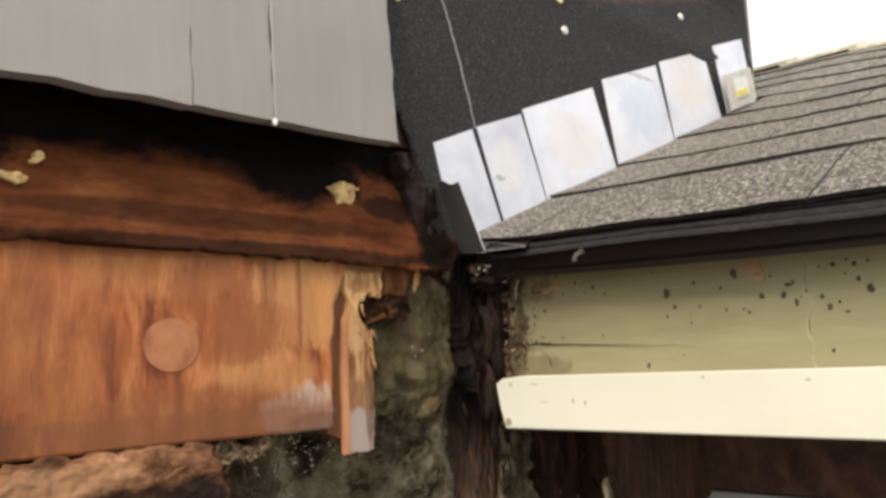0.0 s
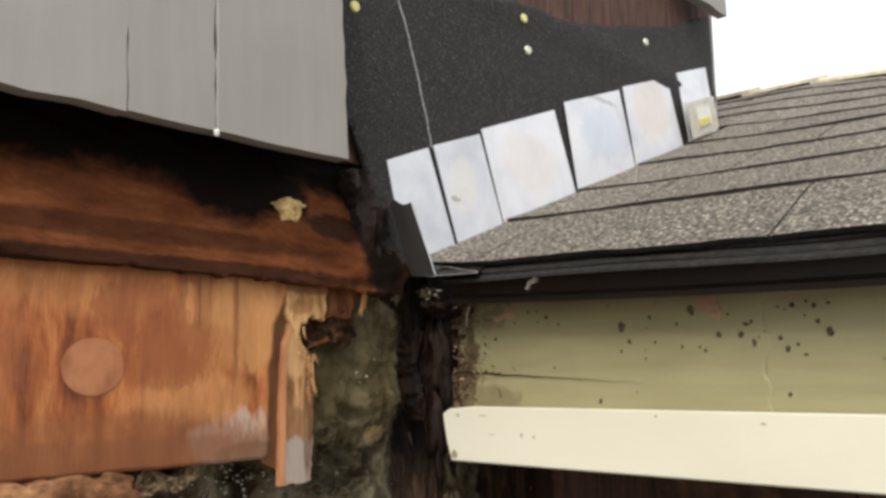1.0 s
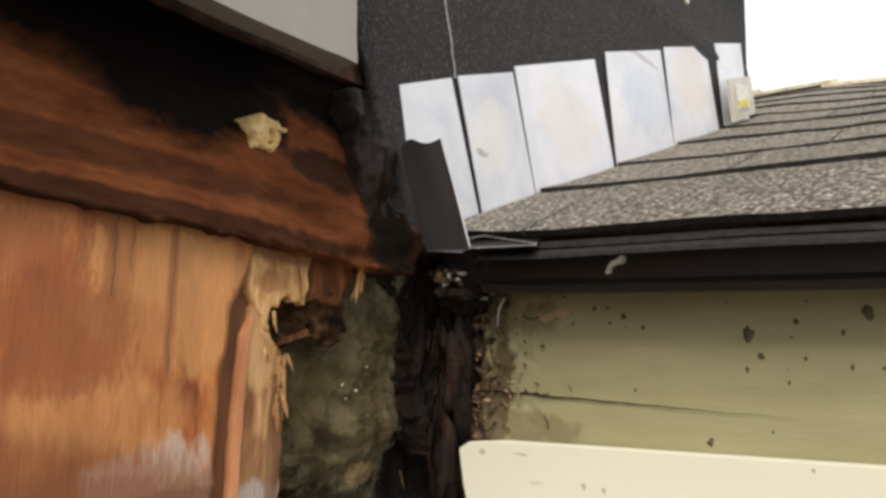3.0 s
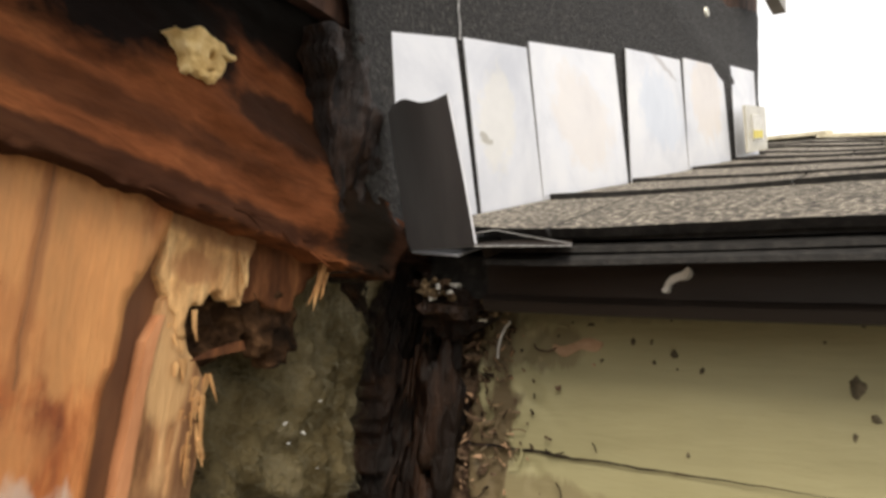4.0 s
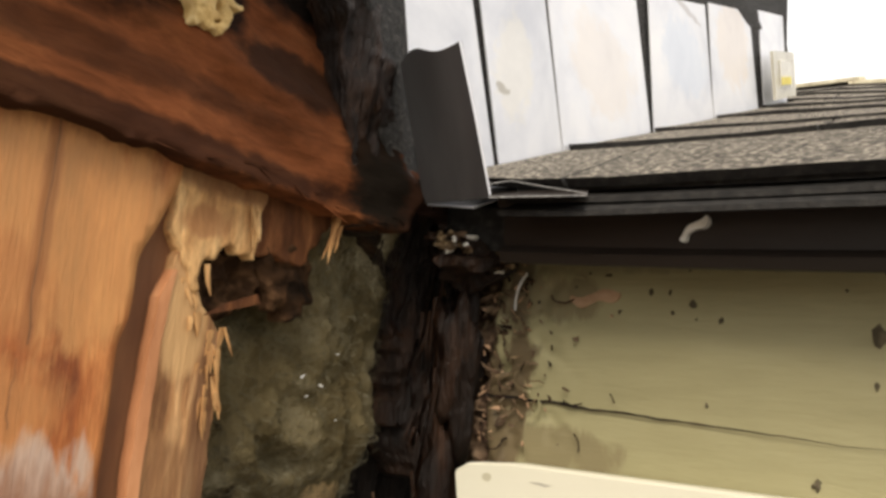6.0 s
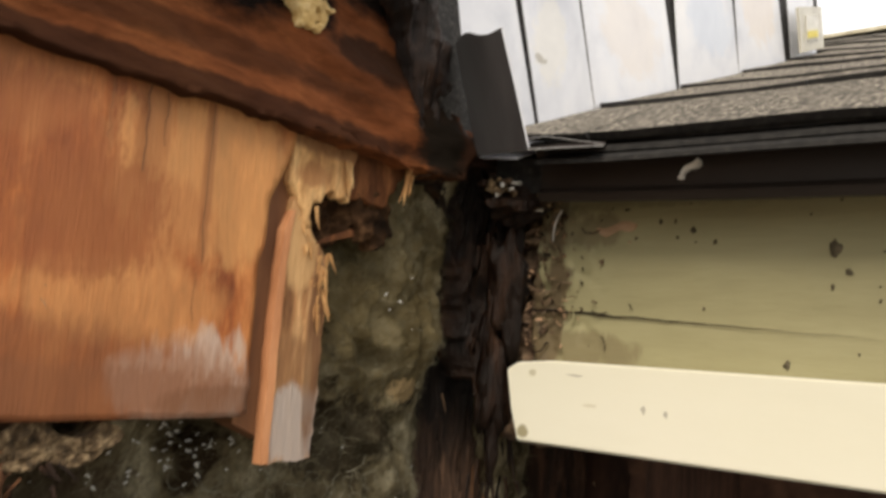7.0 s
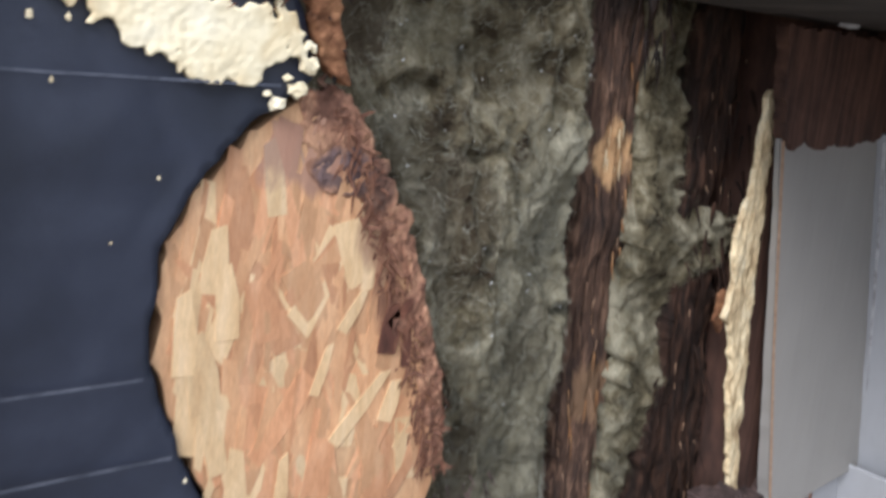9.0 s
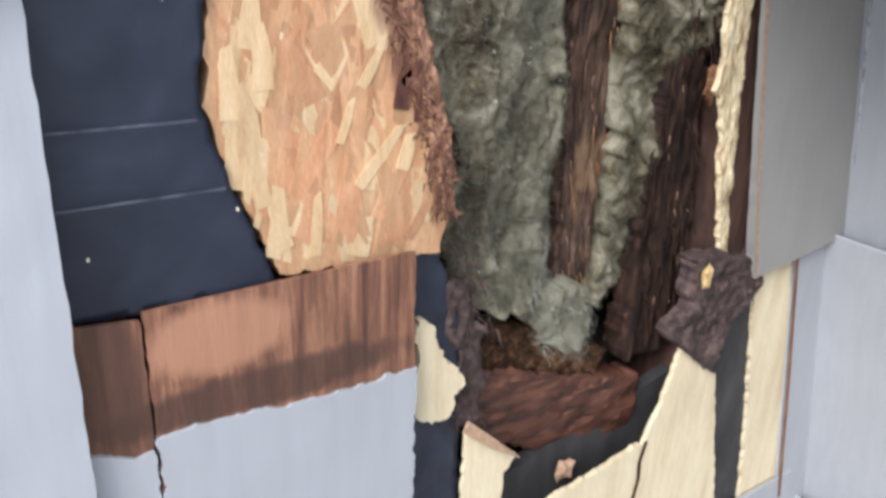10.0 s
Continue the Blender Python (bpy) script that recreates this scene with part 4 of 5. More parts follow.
part("inner_ply", relief(brown, 0.0013, lambda u, v: 0.004 + 0.0015 * fbm(u, v, 0.012, 43, 4, 2.0), 0.006, on_wall, 0.004, 44), "ply_inner", ply, "red-brown torn inner layer", smooth=True)
part("kerf_back", slab([(-0.187, 2.219), (-0.166, 2.21), (-0.160, 2.330), (-0.168, 2.345), (-0.186, 2.345)], 0.0065, 0.02), "kerf", ply)
bm = bmesh.new()
bmesh.ops.create_cone(bm, cap_ends=True, segments=48, radius1=0.0195, radius2=0.0195, depth=0.006, matrix=Matrix.Translation((-0.3205, 0.0015, 2.2895)) @ Matrix.Diagonal((1.03, 1, 0.93, 1)) @ Euler((radians(90), 0, 0)).to_matrix().to_4x4())
part("plug", bm, "plug", ply, "round inlaid plywood plug")
ring = [((-0.3205 + 0.0207 * math.cos(a)), -0.0022, 2.2895 + 0.0193 * math.sin(a)) for a in [i * math.tau / 40 for i in range(41)]]
bm = bmesh.new()
ribbon(bm, ring, 0.0003)
part("plug_seam", bm, "kerf", ply)
for u0, v0, v1, w in ((-0.2165, 2.354, 2.286, 0.0007), (-0.2465, 2.357, 2.318, 0.0008), (-0.2385, 2.357, 2.330, 0.0006), (-0.2185, 2.282, 2.262, 0.0004), (-0.262, 2.352, 2.328, 0.0004)):
    bm = bmesh.new()
    ribbon(bm, [(u0 + 0.0012 * noise.noise(Vector((i * 0.45, u0 * 90, 0))), -0.0022, v0 + (v1 - v0) * i / 14) for i in range(15)], w)
    part("crack", bm, "kerf", ply, "thin dark crack in the veneer")
strip = thing("plywood_strip", (-0.16, 0.005, 2.2), "narrow cut strip of plywood hanging beside the opening", "plywood")
part("strip_face", slab([(-0.1705, 2.2015), (-0.144, 2.2025), (-0.1425, 2.262), (-0.1445, 2.284), (-0.1455, 2.297), (-0.151, 2.303), (-0.156, 2.309), (-0.158, 2.320), (-0.163, 2.327), (-0.1672, 2.322), (-0.1692, 2.30), (-0.1698, 2.26)], 0.0015, 0.010, jag=0.0020, seed=47, step=0.0018), "ply_strip", strip)
part("cut_edge", slab([(-0.1745, 2.2012), (-0.1702, 2.2012), (-0.1695, 2.26), (-0.1690, 2.29), (-0.1665, 2.316), (-0.1680, 2.316), (-0.1716, 2.3066), (-0.1732, 2.29), (-0.1740, 2.26)], 0.0005, 0.006, jag=0.0006, seed=5, step=0.004), "ply_edge", strip, "bare orange sawn edge")
bm = bmesh.new()
for i in range(30):
    u, v = (rng.uniform(-0.152, -0.143), rng.uniform(2.268, 2.300)) if i < 20 else (rng.uniform(-0.163, -0.155), rng.uniform(2.300, 2.320))
    ln = rng.uniform(0.004, 0.014)
    splinter(bm, (u, rng.uniform(-0.001, 0.003), v), (u + rng.uniform(-0.002, 0.004), rng.uniform(-0.002, 0.003), v - ln), rng.uniform(0.0008, 0.0034), 0.0006, rng)
for u0, v0, u1, v1 in ((-0.091, 2.350, -0.0975, 2.330), (-0.1355, 2.344, -0.1342, 2.326)):
    for i in range(7):
        du, k = rng.uniform(-0.0022, 0.0022), rng.uniform(0.6, 1.05)
        splinter(bm, (u0 + du, rng.uniform(-0.002, 0.002), v0 + rng.uniform(-0.003, 0.002)), (u0 + (u1 - u0) * k + du * 0.7, rng.uniform(-0.005, 0.0), v0 + (v1 - v0) * k), rng.uniform(0.0008, 0.0022), 0.0008, rng)
tagged(part("splinter_fuzz", bm, "ply_pale", strip, "pale torn splinters"), kind="stuff")
part("hole_lining", relief([(-0.157, 2.326), (-0.138, 2.333), (-0.122, 2.330), (-0.120, 2.308), (-0.140, 2.303), (-0.156, 2.308)], 0.0014, lambda u, v: 0.010 + 0.007 * fbm(u, v, 0.008, 39, 4), 0.01, on_wall, 0.006, 40), "rot_fibre", ply, "dark brown shredded wood", smooth=True)
bm = bmesh.new()
splinter(bm, (-0.1275, 0.003, 2.3112), (-0.154, -0.001, 2.3022), 0.0038, 0.0025, rng)
tagged(part("wood_sliver", bm, "ply_inner"), "loose red-brown sliver of wood on the insulation", "wood sliver")
tagged(part("dark_flap", relief([(-0.126, 2.335), (-0.100, 2.335), (-0.0955, 2.316), (-0.105, 2.306), (-0.119, 2.3085)], 0.0014, lambda u, v: 0.006 + 0.004 * fbm(u, v, 0.008, 48, 4), 0.008, on_wall, 0.009, 49), "rot_fibre", smooth=True),
       "dark brown flap of rotted wood", "rotted wood")

# ---- insulation ----
def wool_front(u, v):
    wu, wv = u + 0.012 * noise.noise(Vector((u * 25, v * 25, 3))), v + 0.02 * noise.noise(Vector((u * 20, v * 20, 9)))
    base = 0.036 + 0.024 * fbm(wu, wv, 0.10, 51, 2, 1.1) + 0.008 * fbm(wu, wv, 0.034, 52, 4, 1.2) - 0.004 * abs(fbm(wu, wv, 0.02, 59, 3)) + 0.0032 * fbm(wu, wv, 0.009, 53, 4, 1.2) + 0.0014 * fbm(u, v, 0.0032, 58, 2)
    pit = noise.noise(Vector((wu * 34, wv * 30, 7)))
    base += 0.045 * max(0.0, pit - 0.34)
    if v < 1.76:
        base -= 0.25 * (1.76 - v)
    base -= 0.016 * min(1.0, max(0.0, (v - 2.2) / 0.06))
    if u > -0.03 and v > 1.74:
        base += 1.2 * (u + 0.03)
    return min(0.085, max(0.004, base))


def fibres(poly, count, seed, front):
    r = random.Random(seed)
    bm = bmesh.new()
    us, vs = [p[0] for p in poly], [p[1] for p in poly]
    done = 0
    while done < count:
        u, v = r.uniform(min(us), max(us)), r.uniform(min(vs), max(vs))
        if not inside_poly(np.array([u]), np.array([v]), poly)[0]:
            continue
        done += 1
        ang = r.uniform(0, 6.28)
        ln, bend = r.uniform(0.004, 0.013), r.gauss(0, 1.3)
        out = r.uniform(0.0, 0.0035) if r.random() < 0.6 else r.uniform(0.002, 0.007)
        pts = []
        for k in range(5):
            pts.append((u, front(u, v) - 0.0004 - out * math.sin(k / 4 * 3.0 + 0.1), v))
            u, v, ang = u + math.cos(ang) * ln / 4, v + math.sin(ang) * ln / 4, ang + bend / 3 + r.gauss(0, 0.25)
        ribbon(bm, pts, r.uniform(0.00010, 0.00026), Vector((r.uniform(-0.6, 0.6), -1, r.uniform(-0.6, 0.6))))
    return bm


wool_poly = [(-0.33, 2.235), (-0.19, 2.36), (-0.01, 2.36), (0.012, 2.2), (0.012, 1.98), (0.006, 1.80), (0.034, 1.70), (0.012, 1.668), (-0.02, 1.68), (-0.05, 1.725), (-0.12, 1.742), (-0.155, 1.80), (-0.22, 1.86), (-0.33, 2.02)]
wool = thing("insulation_batt", (-0.12, 0.05, 1.67), "torn greenish-brown mineral wool insulation, damp and mouldy", "insulation")
part("wool", relief(wool_poly, 0.0024, wool_front, 0.03, on_wall, 0.012, 54), "wool", wool, smooth=True)
tagged(part("fibre_fuzz", fibres(wool_poly, 11000, 55, wool_front), "fibre", wool), kind="stuff")
tagged(part("pale_fuzz", fibres([(-0.25, 2.19), (-0.02, 2.19), (0.0, 2.0), (0.006, 1.80), (-0.05, 1.74), (-0.155, 1.81), (-0.22, 1.88), (-0.27, 2.05)], 3500, 56, wool_front), "fibre_pale", wool, "pale loose fibres"), kind="stuff")
tuft = [(0.034, 1.70), (0.012, 1.665), (-0.03, 1.675), (-0.06, 1.74), (-0.02, 1.80), (0.006, 1.78)]
tagged(part("tuft_fuzz", fibres(tuft, 1600, 57, lambda u, v: wool_front(u, v) - 0.003), "fibre_pale", wool, "pale frayed fibres"), kind="stuff")


def wool_right(u, v):
    return 0.044 + 0.018 * fbm(u, v, 0.06, 61, 2) - 0.010 * abs(fbm(u, v, 0.026, 60, 3)) + 0.005 * fbm(u, v, 0.009, 62, 4) - 0.02 * math.exp(-((v - 2.0) / 0.04) ** 2)


side_poly = [(0.06, 2.24), (0.092, 2.245), (0.100, 2.10), (0.115, 2.045), (0.145, 2.028), (0.168, 2.015), (0.176, 1.985), (0.150, 1.972), (0.130, 1.950), (0.128, 1.88), (0.118, 1.82), (0.108, 1.72), (0.06, 1.70)]
wool2 = thing("insulation_batt", (0.09, 0.06, 1.7), "narrow tuft of grey-green mineral wool beside the stud", "insulation")
part("wool", relief(side_poly, 0.0026, wool_right, 0.03, on_wall, 0.012, 63), "wool", wool2, smooth=True)
tagged(part("fibre_fuzz", fibres(side_poly, 4500, 64, wool_right), "fibre", wool2), kind="stuff")
bm = bmesh.new()
for i in range(170):
    u, v = rng.uniform(-0.30, 0.0), rng.uniform(1.72, 2.33)
    if not inside_poly(np.array([u]), np.array([v]), wool_poly)[0]:
        continue
    if rng.random() < 0.5:
        u, v = rng.gauss(-0.19, 0.03), rng.gauss(2.205, 0.008)
    y, s = wool_front(u, v) - 0.0015, rng.uniform(0.0004, 0.0011)
    splinter(bm, (u, y, v), (u + s * 2, y - s, v + s * rng.uniform(-2, 2)), s, s, rng)
tagged(part("frass", bm, "white"), "scattered pale wood crumbs on the insulation", "crumbs", kind="stuff")
tagged(part("sawdust_ledge", relief([(-0.288, 2.220), (-0.240, 2.219), (-0.236, 2.211), (-0.258, 2.206), (-0.285, 2.209)], 0.0012, lambda u, v: 0.004 + 0.0032 * fbm(u, v, 0.0035, 65, 3), 0.02, on_wall, 0.007, 66), "sawdust"), "pale crumbs of rotted wood below the plywood", "crumbs", kind="stuff")

# ---- studs and rotted framing ----
def stud_front(u, v):
    mid = 0.035 + 0.004 * noise.noise(Vector((0, v * 6, 2)))
    return 0.056 + 0.008 * fbm(u, v, 0.008, 71, 5, 9.0) + 0.010 * fbm(u, v, 0.04, 72, 3, 2.0) + 6.0 * (u - mid) ** 2


stud = thing("wall_stud", (0.035, 0.06, 1.5), "rotted dark brown corner stud with one pale split patch", "stud")
part("stud_face", relief([(0.0, 2.38), (0.072, 2.38), (0.074, 2.0), (0.082, 1.75), (0.075, 1.55), (0.012, 1.55), (0.014, 1.8), (0.002, 2.1)], 0.002, stud_front, 0.03, on_wall, 0.007, 73), "stud", stud, smooth=True)
bm = bmesh.new()
for i in range(150):
    u, v = rng.uniform(0.004, 0.075), rng.uniform(1.62, 2.34)
    ln = rng.uniform(0.012, 0.05)
    y = stud_front(u, v) - 0.001
    splinter(bm, (u, y, v), (u + rng.uniform(-0.003, 0.003), y - rng.uniform(-0.002, 0.006), v - ln), rng.uniform(0.0008, 0.0028), 0.0012, rng)
tagged(part("fibre_fuzz", bm, "stud", stud, "split wood fibres"), kind="stuff")
bm = bmesh.new()
for i in range(16):
    u, v = rng.uniform(0.022, 0.05), rng.uniform(2.062, 2.108)
    splinter(bm, (u, stud_front(u, v) - 0.001, v), (u + rng.uniform(-0.002, 0.002), stud_front(u, v) - 0.003, v - rng.uniform(0.008, 0.022)), rng.uniform(0.001, 0.003), 0.001, rng)
part("pale_split", bm, "bare", stud, "fresh pale split wood")
bm = bmesh.new()
for i in range(46):
    k = rng.random()
    u, v = (rng.gauss(0.055, 0.006), rng.uniform(1.72, 2.2)) if k < 0.5 else (rng.gauss(0.035, 0.012), rng.gauss(1.875, 0.03)) if k < 0.8 else (rng.uniform(0.01, 0.07), rng.uniform(1.7, 2.25))
    y = stud_front(u, v) - 0.002
    splinter(bm, (u, y, v), (u + rng.uniform(-0.003, 0.003), y - rng.uniform(0, 0.004), v - rng.uniform(0.006, 0.030)), rng.uniform(0.0005, 0.0020), 0.0008, rng)
tagged(part("shred_fuzz", bm, "ply_strip", stud, "pale torn wood shreds"), kind="stuff")

corner = thing("rotted_corner_framing", (-0.03, 0.02, 2.25), "black wet rotted framing in the wall corner", "framing")
part("rot_face", relief([(-0.062, 2.352), (-0.03, 2.372), (0.03, 2.375), (0.03, 2.30), (0.018, 2.235), (-0.002, 2.24), (-0.012, 2.28), (-0.03, 2.33)], 0.002, lambda u, v: 0.018 + 0.012 * fbm(u, v, 0.02, 75, 5, 3.0) + 0.2 * max(0.0, u), 0.03, on_wall, 0.006, 76), "rot_wet", corner, smooth=True)
part("rot_flap", relief([(-0.112, 2.452), (-0.085, 2.455), (-0.07, 2.41), (-0.044, 2.372), (-0.06, 2.348), (-0.09, 2.352), (-0.095, 2.40)], 0.002, lambda u, v: -0.004 + 0.010 * fbm(u, v, 0.02, 77, 5, 2.0), 0.02, on_wall, 0.005, 78), "rot_wet", corner, smooth=True)
bm = bmesh.new()
for i in range(90):
    u, v = rng.uniform(-0.01, 0.03), rng.uniform(2.16, 2.34)
    y = rng.uniform(0.0, 0.02)
    splinter(bm, (u, y, v), (u + rng.uniform(-0.006, 0.006), y - rng.uniform(-0.004, 0.006), v - rng.uniform(0.008, 0.035)), rng.uniform(0.001, 0.003), 0.0015, rng)
tagged(part("fibre_fuzz", bm, "rot_wet", corner), kind="stuff")

dark = thing("rotted_sheathing", (0.14, 0.03, 1.6), "dark brown rotted sheathing strip hanging in shreds", "sheathing")
part("sheathing_face", relief([(0.105, 2.21), (0.165, 2.21), (0.16, 2.1), (0.155, 2.0), (0.185, 1.9), (0.2, 1.62), (0.11, 1.62), (0.105, 1.8), (0.118, 1.95)], 0.0024, lambda u, v: 0.034 + 0.010 * fbm(u, v, 0.010, 81, 5, 7.0), 0.03, on_wall, 0.005, 82), "rot", dark, smooth=True)
bm = bmesh.new()
for i in range(70):
    u, v = rng.uniform(0.11, 0.185), rng.uniform(1.68, 2.16)
    splinter(bm, (u, 0.022, v), (u + rng.uniform(-0.006, 0.006), rng.uniform(0.006, 0.024), v - rng.uniform(0.012, 0.05)), rng.uniform(0.001, 0.004), 0.0015, rng)
tagged(part("shred_fuzz", bm, "rot", dark), kind="stuff")

r = random.Random(77)
bm = bmesh.new()
for i in range(80):
    k = r.random()
    if k < 0.45:
        u, v = r.uniform(0.006, 0.075), r.uniform(1.68, 2.33)
        y = stud_front(u, v) - 0.002
    elif k < 0.75:
        u, v = r.uniform(0.112, 0.178), r.uniform(1.66, 2.17)
        y = 0.022
    else:
        u, v = r.uniform(0.0, 0.03), r.uniform(2.27, 2.36)
        y = 0.012
    ln = r.uniform(0.002, 0.014)
    splinter(bm, (u, y, v), (u + r.uniform(-0.003, 0.003), y - r.uniform(0, 0.003), v - ln), r.uniform(0.0004, 0.0016), 0.0005, r)
tagged(part("sliver_fuzz", bm, "tan"), "pale slivers caught on the rotted framing", "slivers", kind="stuff")

# crusty pale rot where the fascia meets the corner
r = random.Random(31)
crust = thing("crusty_rot", (-0.024, -0.025, 2.335), "pale crusty crumbs on black rot at the fascia end", "rotted wood")
for i in range(44):
    t = r.random()
    c = (-0.030 + 0.018 * t + r.uniform(-0.003, 0.003), -0.008 - 0.032 * t + r.uniform(-0.006, 0.006), 2.356 - 0.016 * t + r.gauss(0, 0.003))
    k = r.uniform(0.0008, 0.0030)
    part("crumb", lump(c, (k, k * r.uniform(0.8, 2.2), k * r.uniform(0.5, 1.2)), i * 1.7, 0.9, 5), r.choice(("white", "sawdust", "sawdust", "fascia_rot", "rot_wet", "rot_wet")), crust)
part("crust_base", lump((-0.016, -0.018, 2.344), (0.010, 0.020, 0.010), 2.2, 0.8), "rot_wet", crust)
chips = thing("peeled_fascia_end", (0.0, -0.03, 2.23), "curled brown flakes of paint and wood on the rotted fascia", "paint flakes")
for i in range(130):
    u, v = 0.012 + abs(r.gauss(0, 0.022)), r.uniform(2.262, 2.338)
    a, w = r.uniform(0.0015, 0.007), r.uniform(0.0006, 0.0026)
    bm = bmesh.new()
    splinter(bm, (-0.0015, -u, v), (-0.0015 - r.uniform(0, 0.004), -u - a * r.uniform(-1, 1), v + a * r.uniform(-0.7, 0.7)), w, 0.0008, r)
    part("flake", bm, r.choice(("fascia_rot", "fascia_rot", "rot", "tan")), chips)
for i in range(46):  # lifted rims of peeling paint
    u, v, a, rad = 0.016 + abs(r.gauss(0, 0.024)), r.uniform(2.262, 2.336), r.uniform(0, 6.28), r.uniform(0.002, 0.008)
    span = r.uniform(0.8, 2.4)
    bm = bmesh.new()
    ribbon(bm, [(-0.0022 - 0.0012 * math.sin(k / 6 * 3.14), -u - rad * math.cos(a + span * k / 6), v + rad * 0.8 * math.sin(a + span * k / 6) + 0.0006 * noise.noise(Vector((k * 0.8, i, 0)))) for k in range(7)], r.uniform(0.0004, 0.0012), Vector((-1, 0, 0)))
    part("paint_curl", bm, r.choice(("rot", "fascia_rot", "fascia_rot", "fascia", "sawdust")), chips)
for i, (c, q) in enumerate((((-0.006, -0.008, 2.30), (0.008, 0.010, 0.035)), ((-0.004, 0.002, 2.24), (0.008, 0.010, 0.04)))):
    tagged(part("rot_lump", lump(c, q, i * 4.1, 0.9), "rot_wet", smooth=True), "wet black lump of rotted wood", "rotted wood", "rot at the fascia end")

# ---- strand board patch ----
osb_poly = [(-0.290, 2.124), (-0.327, 2.100), (-0.359, 2.066), (-0.374, 2.033), (-0.380, 1.975), (-0.364, 1.925), (-0.330, 1.8455), (-0.186, 1.832), (-0.181, 1.89), (-0.196, 1.94), (-0.217, 2.02), (-0.232, 2.06), (-0.262, 2.105)]
osb = thing("strand_board", (-0.28, 0.0, 1.84), "bare patch of pale orange oriented strand board", "strand board")
part("board", slab(osb_poly, -0.006, 0.010, jag=0.004, seed=91, step=0.005), "osb", osb)


def osb_strands():
    r = random.Random(9)
    n = 0
    while n < 260:
        u, v = r.uniform(-0.38, -0.18), r.uniform(1.835, 2.12)
        tilt = r.gauss(0.05, 0.28) if r.random() < 0.82 else r.uniform(-1.3, 1.3)
        ln, w = r.uniform(0.025, 0.075), r.choice((r.uniform(0.003, 0.009), r.uniform(0.008, 0.024)))
        du, dv = math.sin(tilt) * ln / 2, math.cos(tilt) * ln / 2
        ends = np.array([[u + du, v + dv], [u - du, v - dv], [u + w / 2, v], [u - w / 2, v]])
        if not inside_poly(ends[:, 0], ends[:, 1], osb_poly).all():
            continue
        d = -0.0061 - 0.0008 * r.random()
        px, pz = math.cos(tilt) * w / 2, -math.sin(tilt) * w / 2
        k1, k2 = r.uniform(0.1, 0.95), r.uniform(0.1, 0.95)
        poly = [(u - du * r.uniform(0.8, 1) - px, v - dv * r.uniform(0.8, 1) - pz), (u - du + px * k1, v - dv + pz * k1 - 0.002), (u + px * r.uniform(0.7, 1.1), v + pz), (u + du + px * k2, v + dv + pz * k2), (u + du - px, v + dv - pz + 0.003), (u - px * r.uniform(0.7, 1.1), v - pz)]
        rim = u > -0.225 + 0.25 * max(0, 2.02 - v)
        worn = (rim and v > 1.93 and r.random() < 0.45) or (v > 2.085 and r.random() < 0.5)
        left = u < -0.335 + 0.5 * max(0.0, 1.94 - v) + 0.3 * max(0.0, v - 2.06)
        m = "strand_rot" if worn else r.choice(("strand_pale", "strand_pale", "strand", "strand_pink")) if left else r.choice(("strand", "strand", "strand", "strand", "strand_pink", "strand_pink", "strand_pink", "strand_pale"))
        part("strand", hexa_strip(poly, d, r.uniform(-0.0002, 0.0002)), m, osb)
        n += 1
    for u, v, a, ln, w in ((-0.245, 1.925, 0.75, 0.06, 0.010), (-0.275, 1.955, 0.35, 0.035, 0.007), (-0.352, 1.965, -0.1, 0.05, 0.018), (-0.345, 2.03, 0.2, 0.04, 0.014), (-0.30, 1.88, 0.1, 0.05, 0.009), (-0.362, 1.99, 0.05, 0.05, 0.013), (-0.338, 2.005, 0.0, 0.045, 0.014), (-0.312, 2.075, -0.1, 0.045, 0.012), (-0.345, 1.925, -0.15, 0.05, 0.012), (-0.33, 1.885, -0.3, 0.04, 0.010), (-0.255, 1.99, 0.6, 0.03, 0.008), (-0.222, 1.925, 0.35, 0.03, 0.012)):
        du, dv, px, pz = math.sin(a) * ln / 2, math.cos(a) * ln / 2, math.cos(a) * w / 2, -math.sin(a) * w / 2
        poly = [(u - du - px, v - dv - pz), (u - du + px, v - dv + pz), (u + px, v + pz), (u + du + px * 0.2, v + dv + pz * 0.2), (u + du * 0.8 - px, v + dv * 0.8 - pz), (u - px * 1.1, v - pz * 1.1)]
        part("strand", hexa_strip(poly, -0.0070 - 0.0004 * abs(u + v * 3 % 1), 0.0), "strand_pale", osb, "pale fresh strand")
    for u, v, a, ln, w in ((-0.226, 1.975, 0.2, 0.034, 0.014), (-0.218, 1.985, 0.9, 0.026, 0.008), (-0.213, 1.962, 0.05, 0.03, 0.007)):
        du, dv, px, pz = math.sin(a) * ln / 2, math.cos(a) * ln / 2, math.cos(a) * w / 2, -math.sin(a) * w / 2
        poly = [(u - du - px, v - dv - pz), (u - du + px, v - dv + pz), (u + px, v + pz), (u + du + px * 0.2, v + dv + pz * 0.2), (u + du * 0.8 - px, v + dv * 0.8 - pz), (u - px * 1.1, v - pz * 1.1)]
        part("strand", hexa_strip(poly, -0.0078, 0.0), "strand_dark", osb, "dark red-brown broken strand")


def hexa_strip(poly, d, lean):
    bm = bmesh.new()
    top = [bm.verts.new((u, d + lean * (i - 2.5) / 2, v)) for i, (u, v) in enumerate(poly)]
    bot = [bm.verts.new((u, d + 0.0012, v)) for u, v in poly]
    bm.faces.new(top)
    for i in range(6):
        bm.faces.new((top[i], bot[i], bot[(i + 1) % 6], top[(i + 1) % 6]))
    return bm


bm = bmesh.new()
for i in range(420):  # frayed right and upper edge
    t = rng.random()
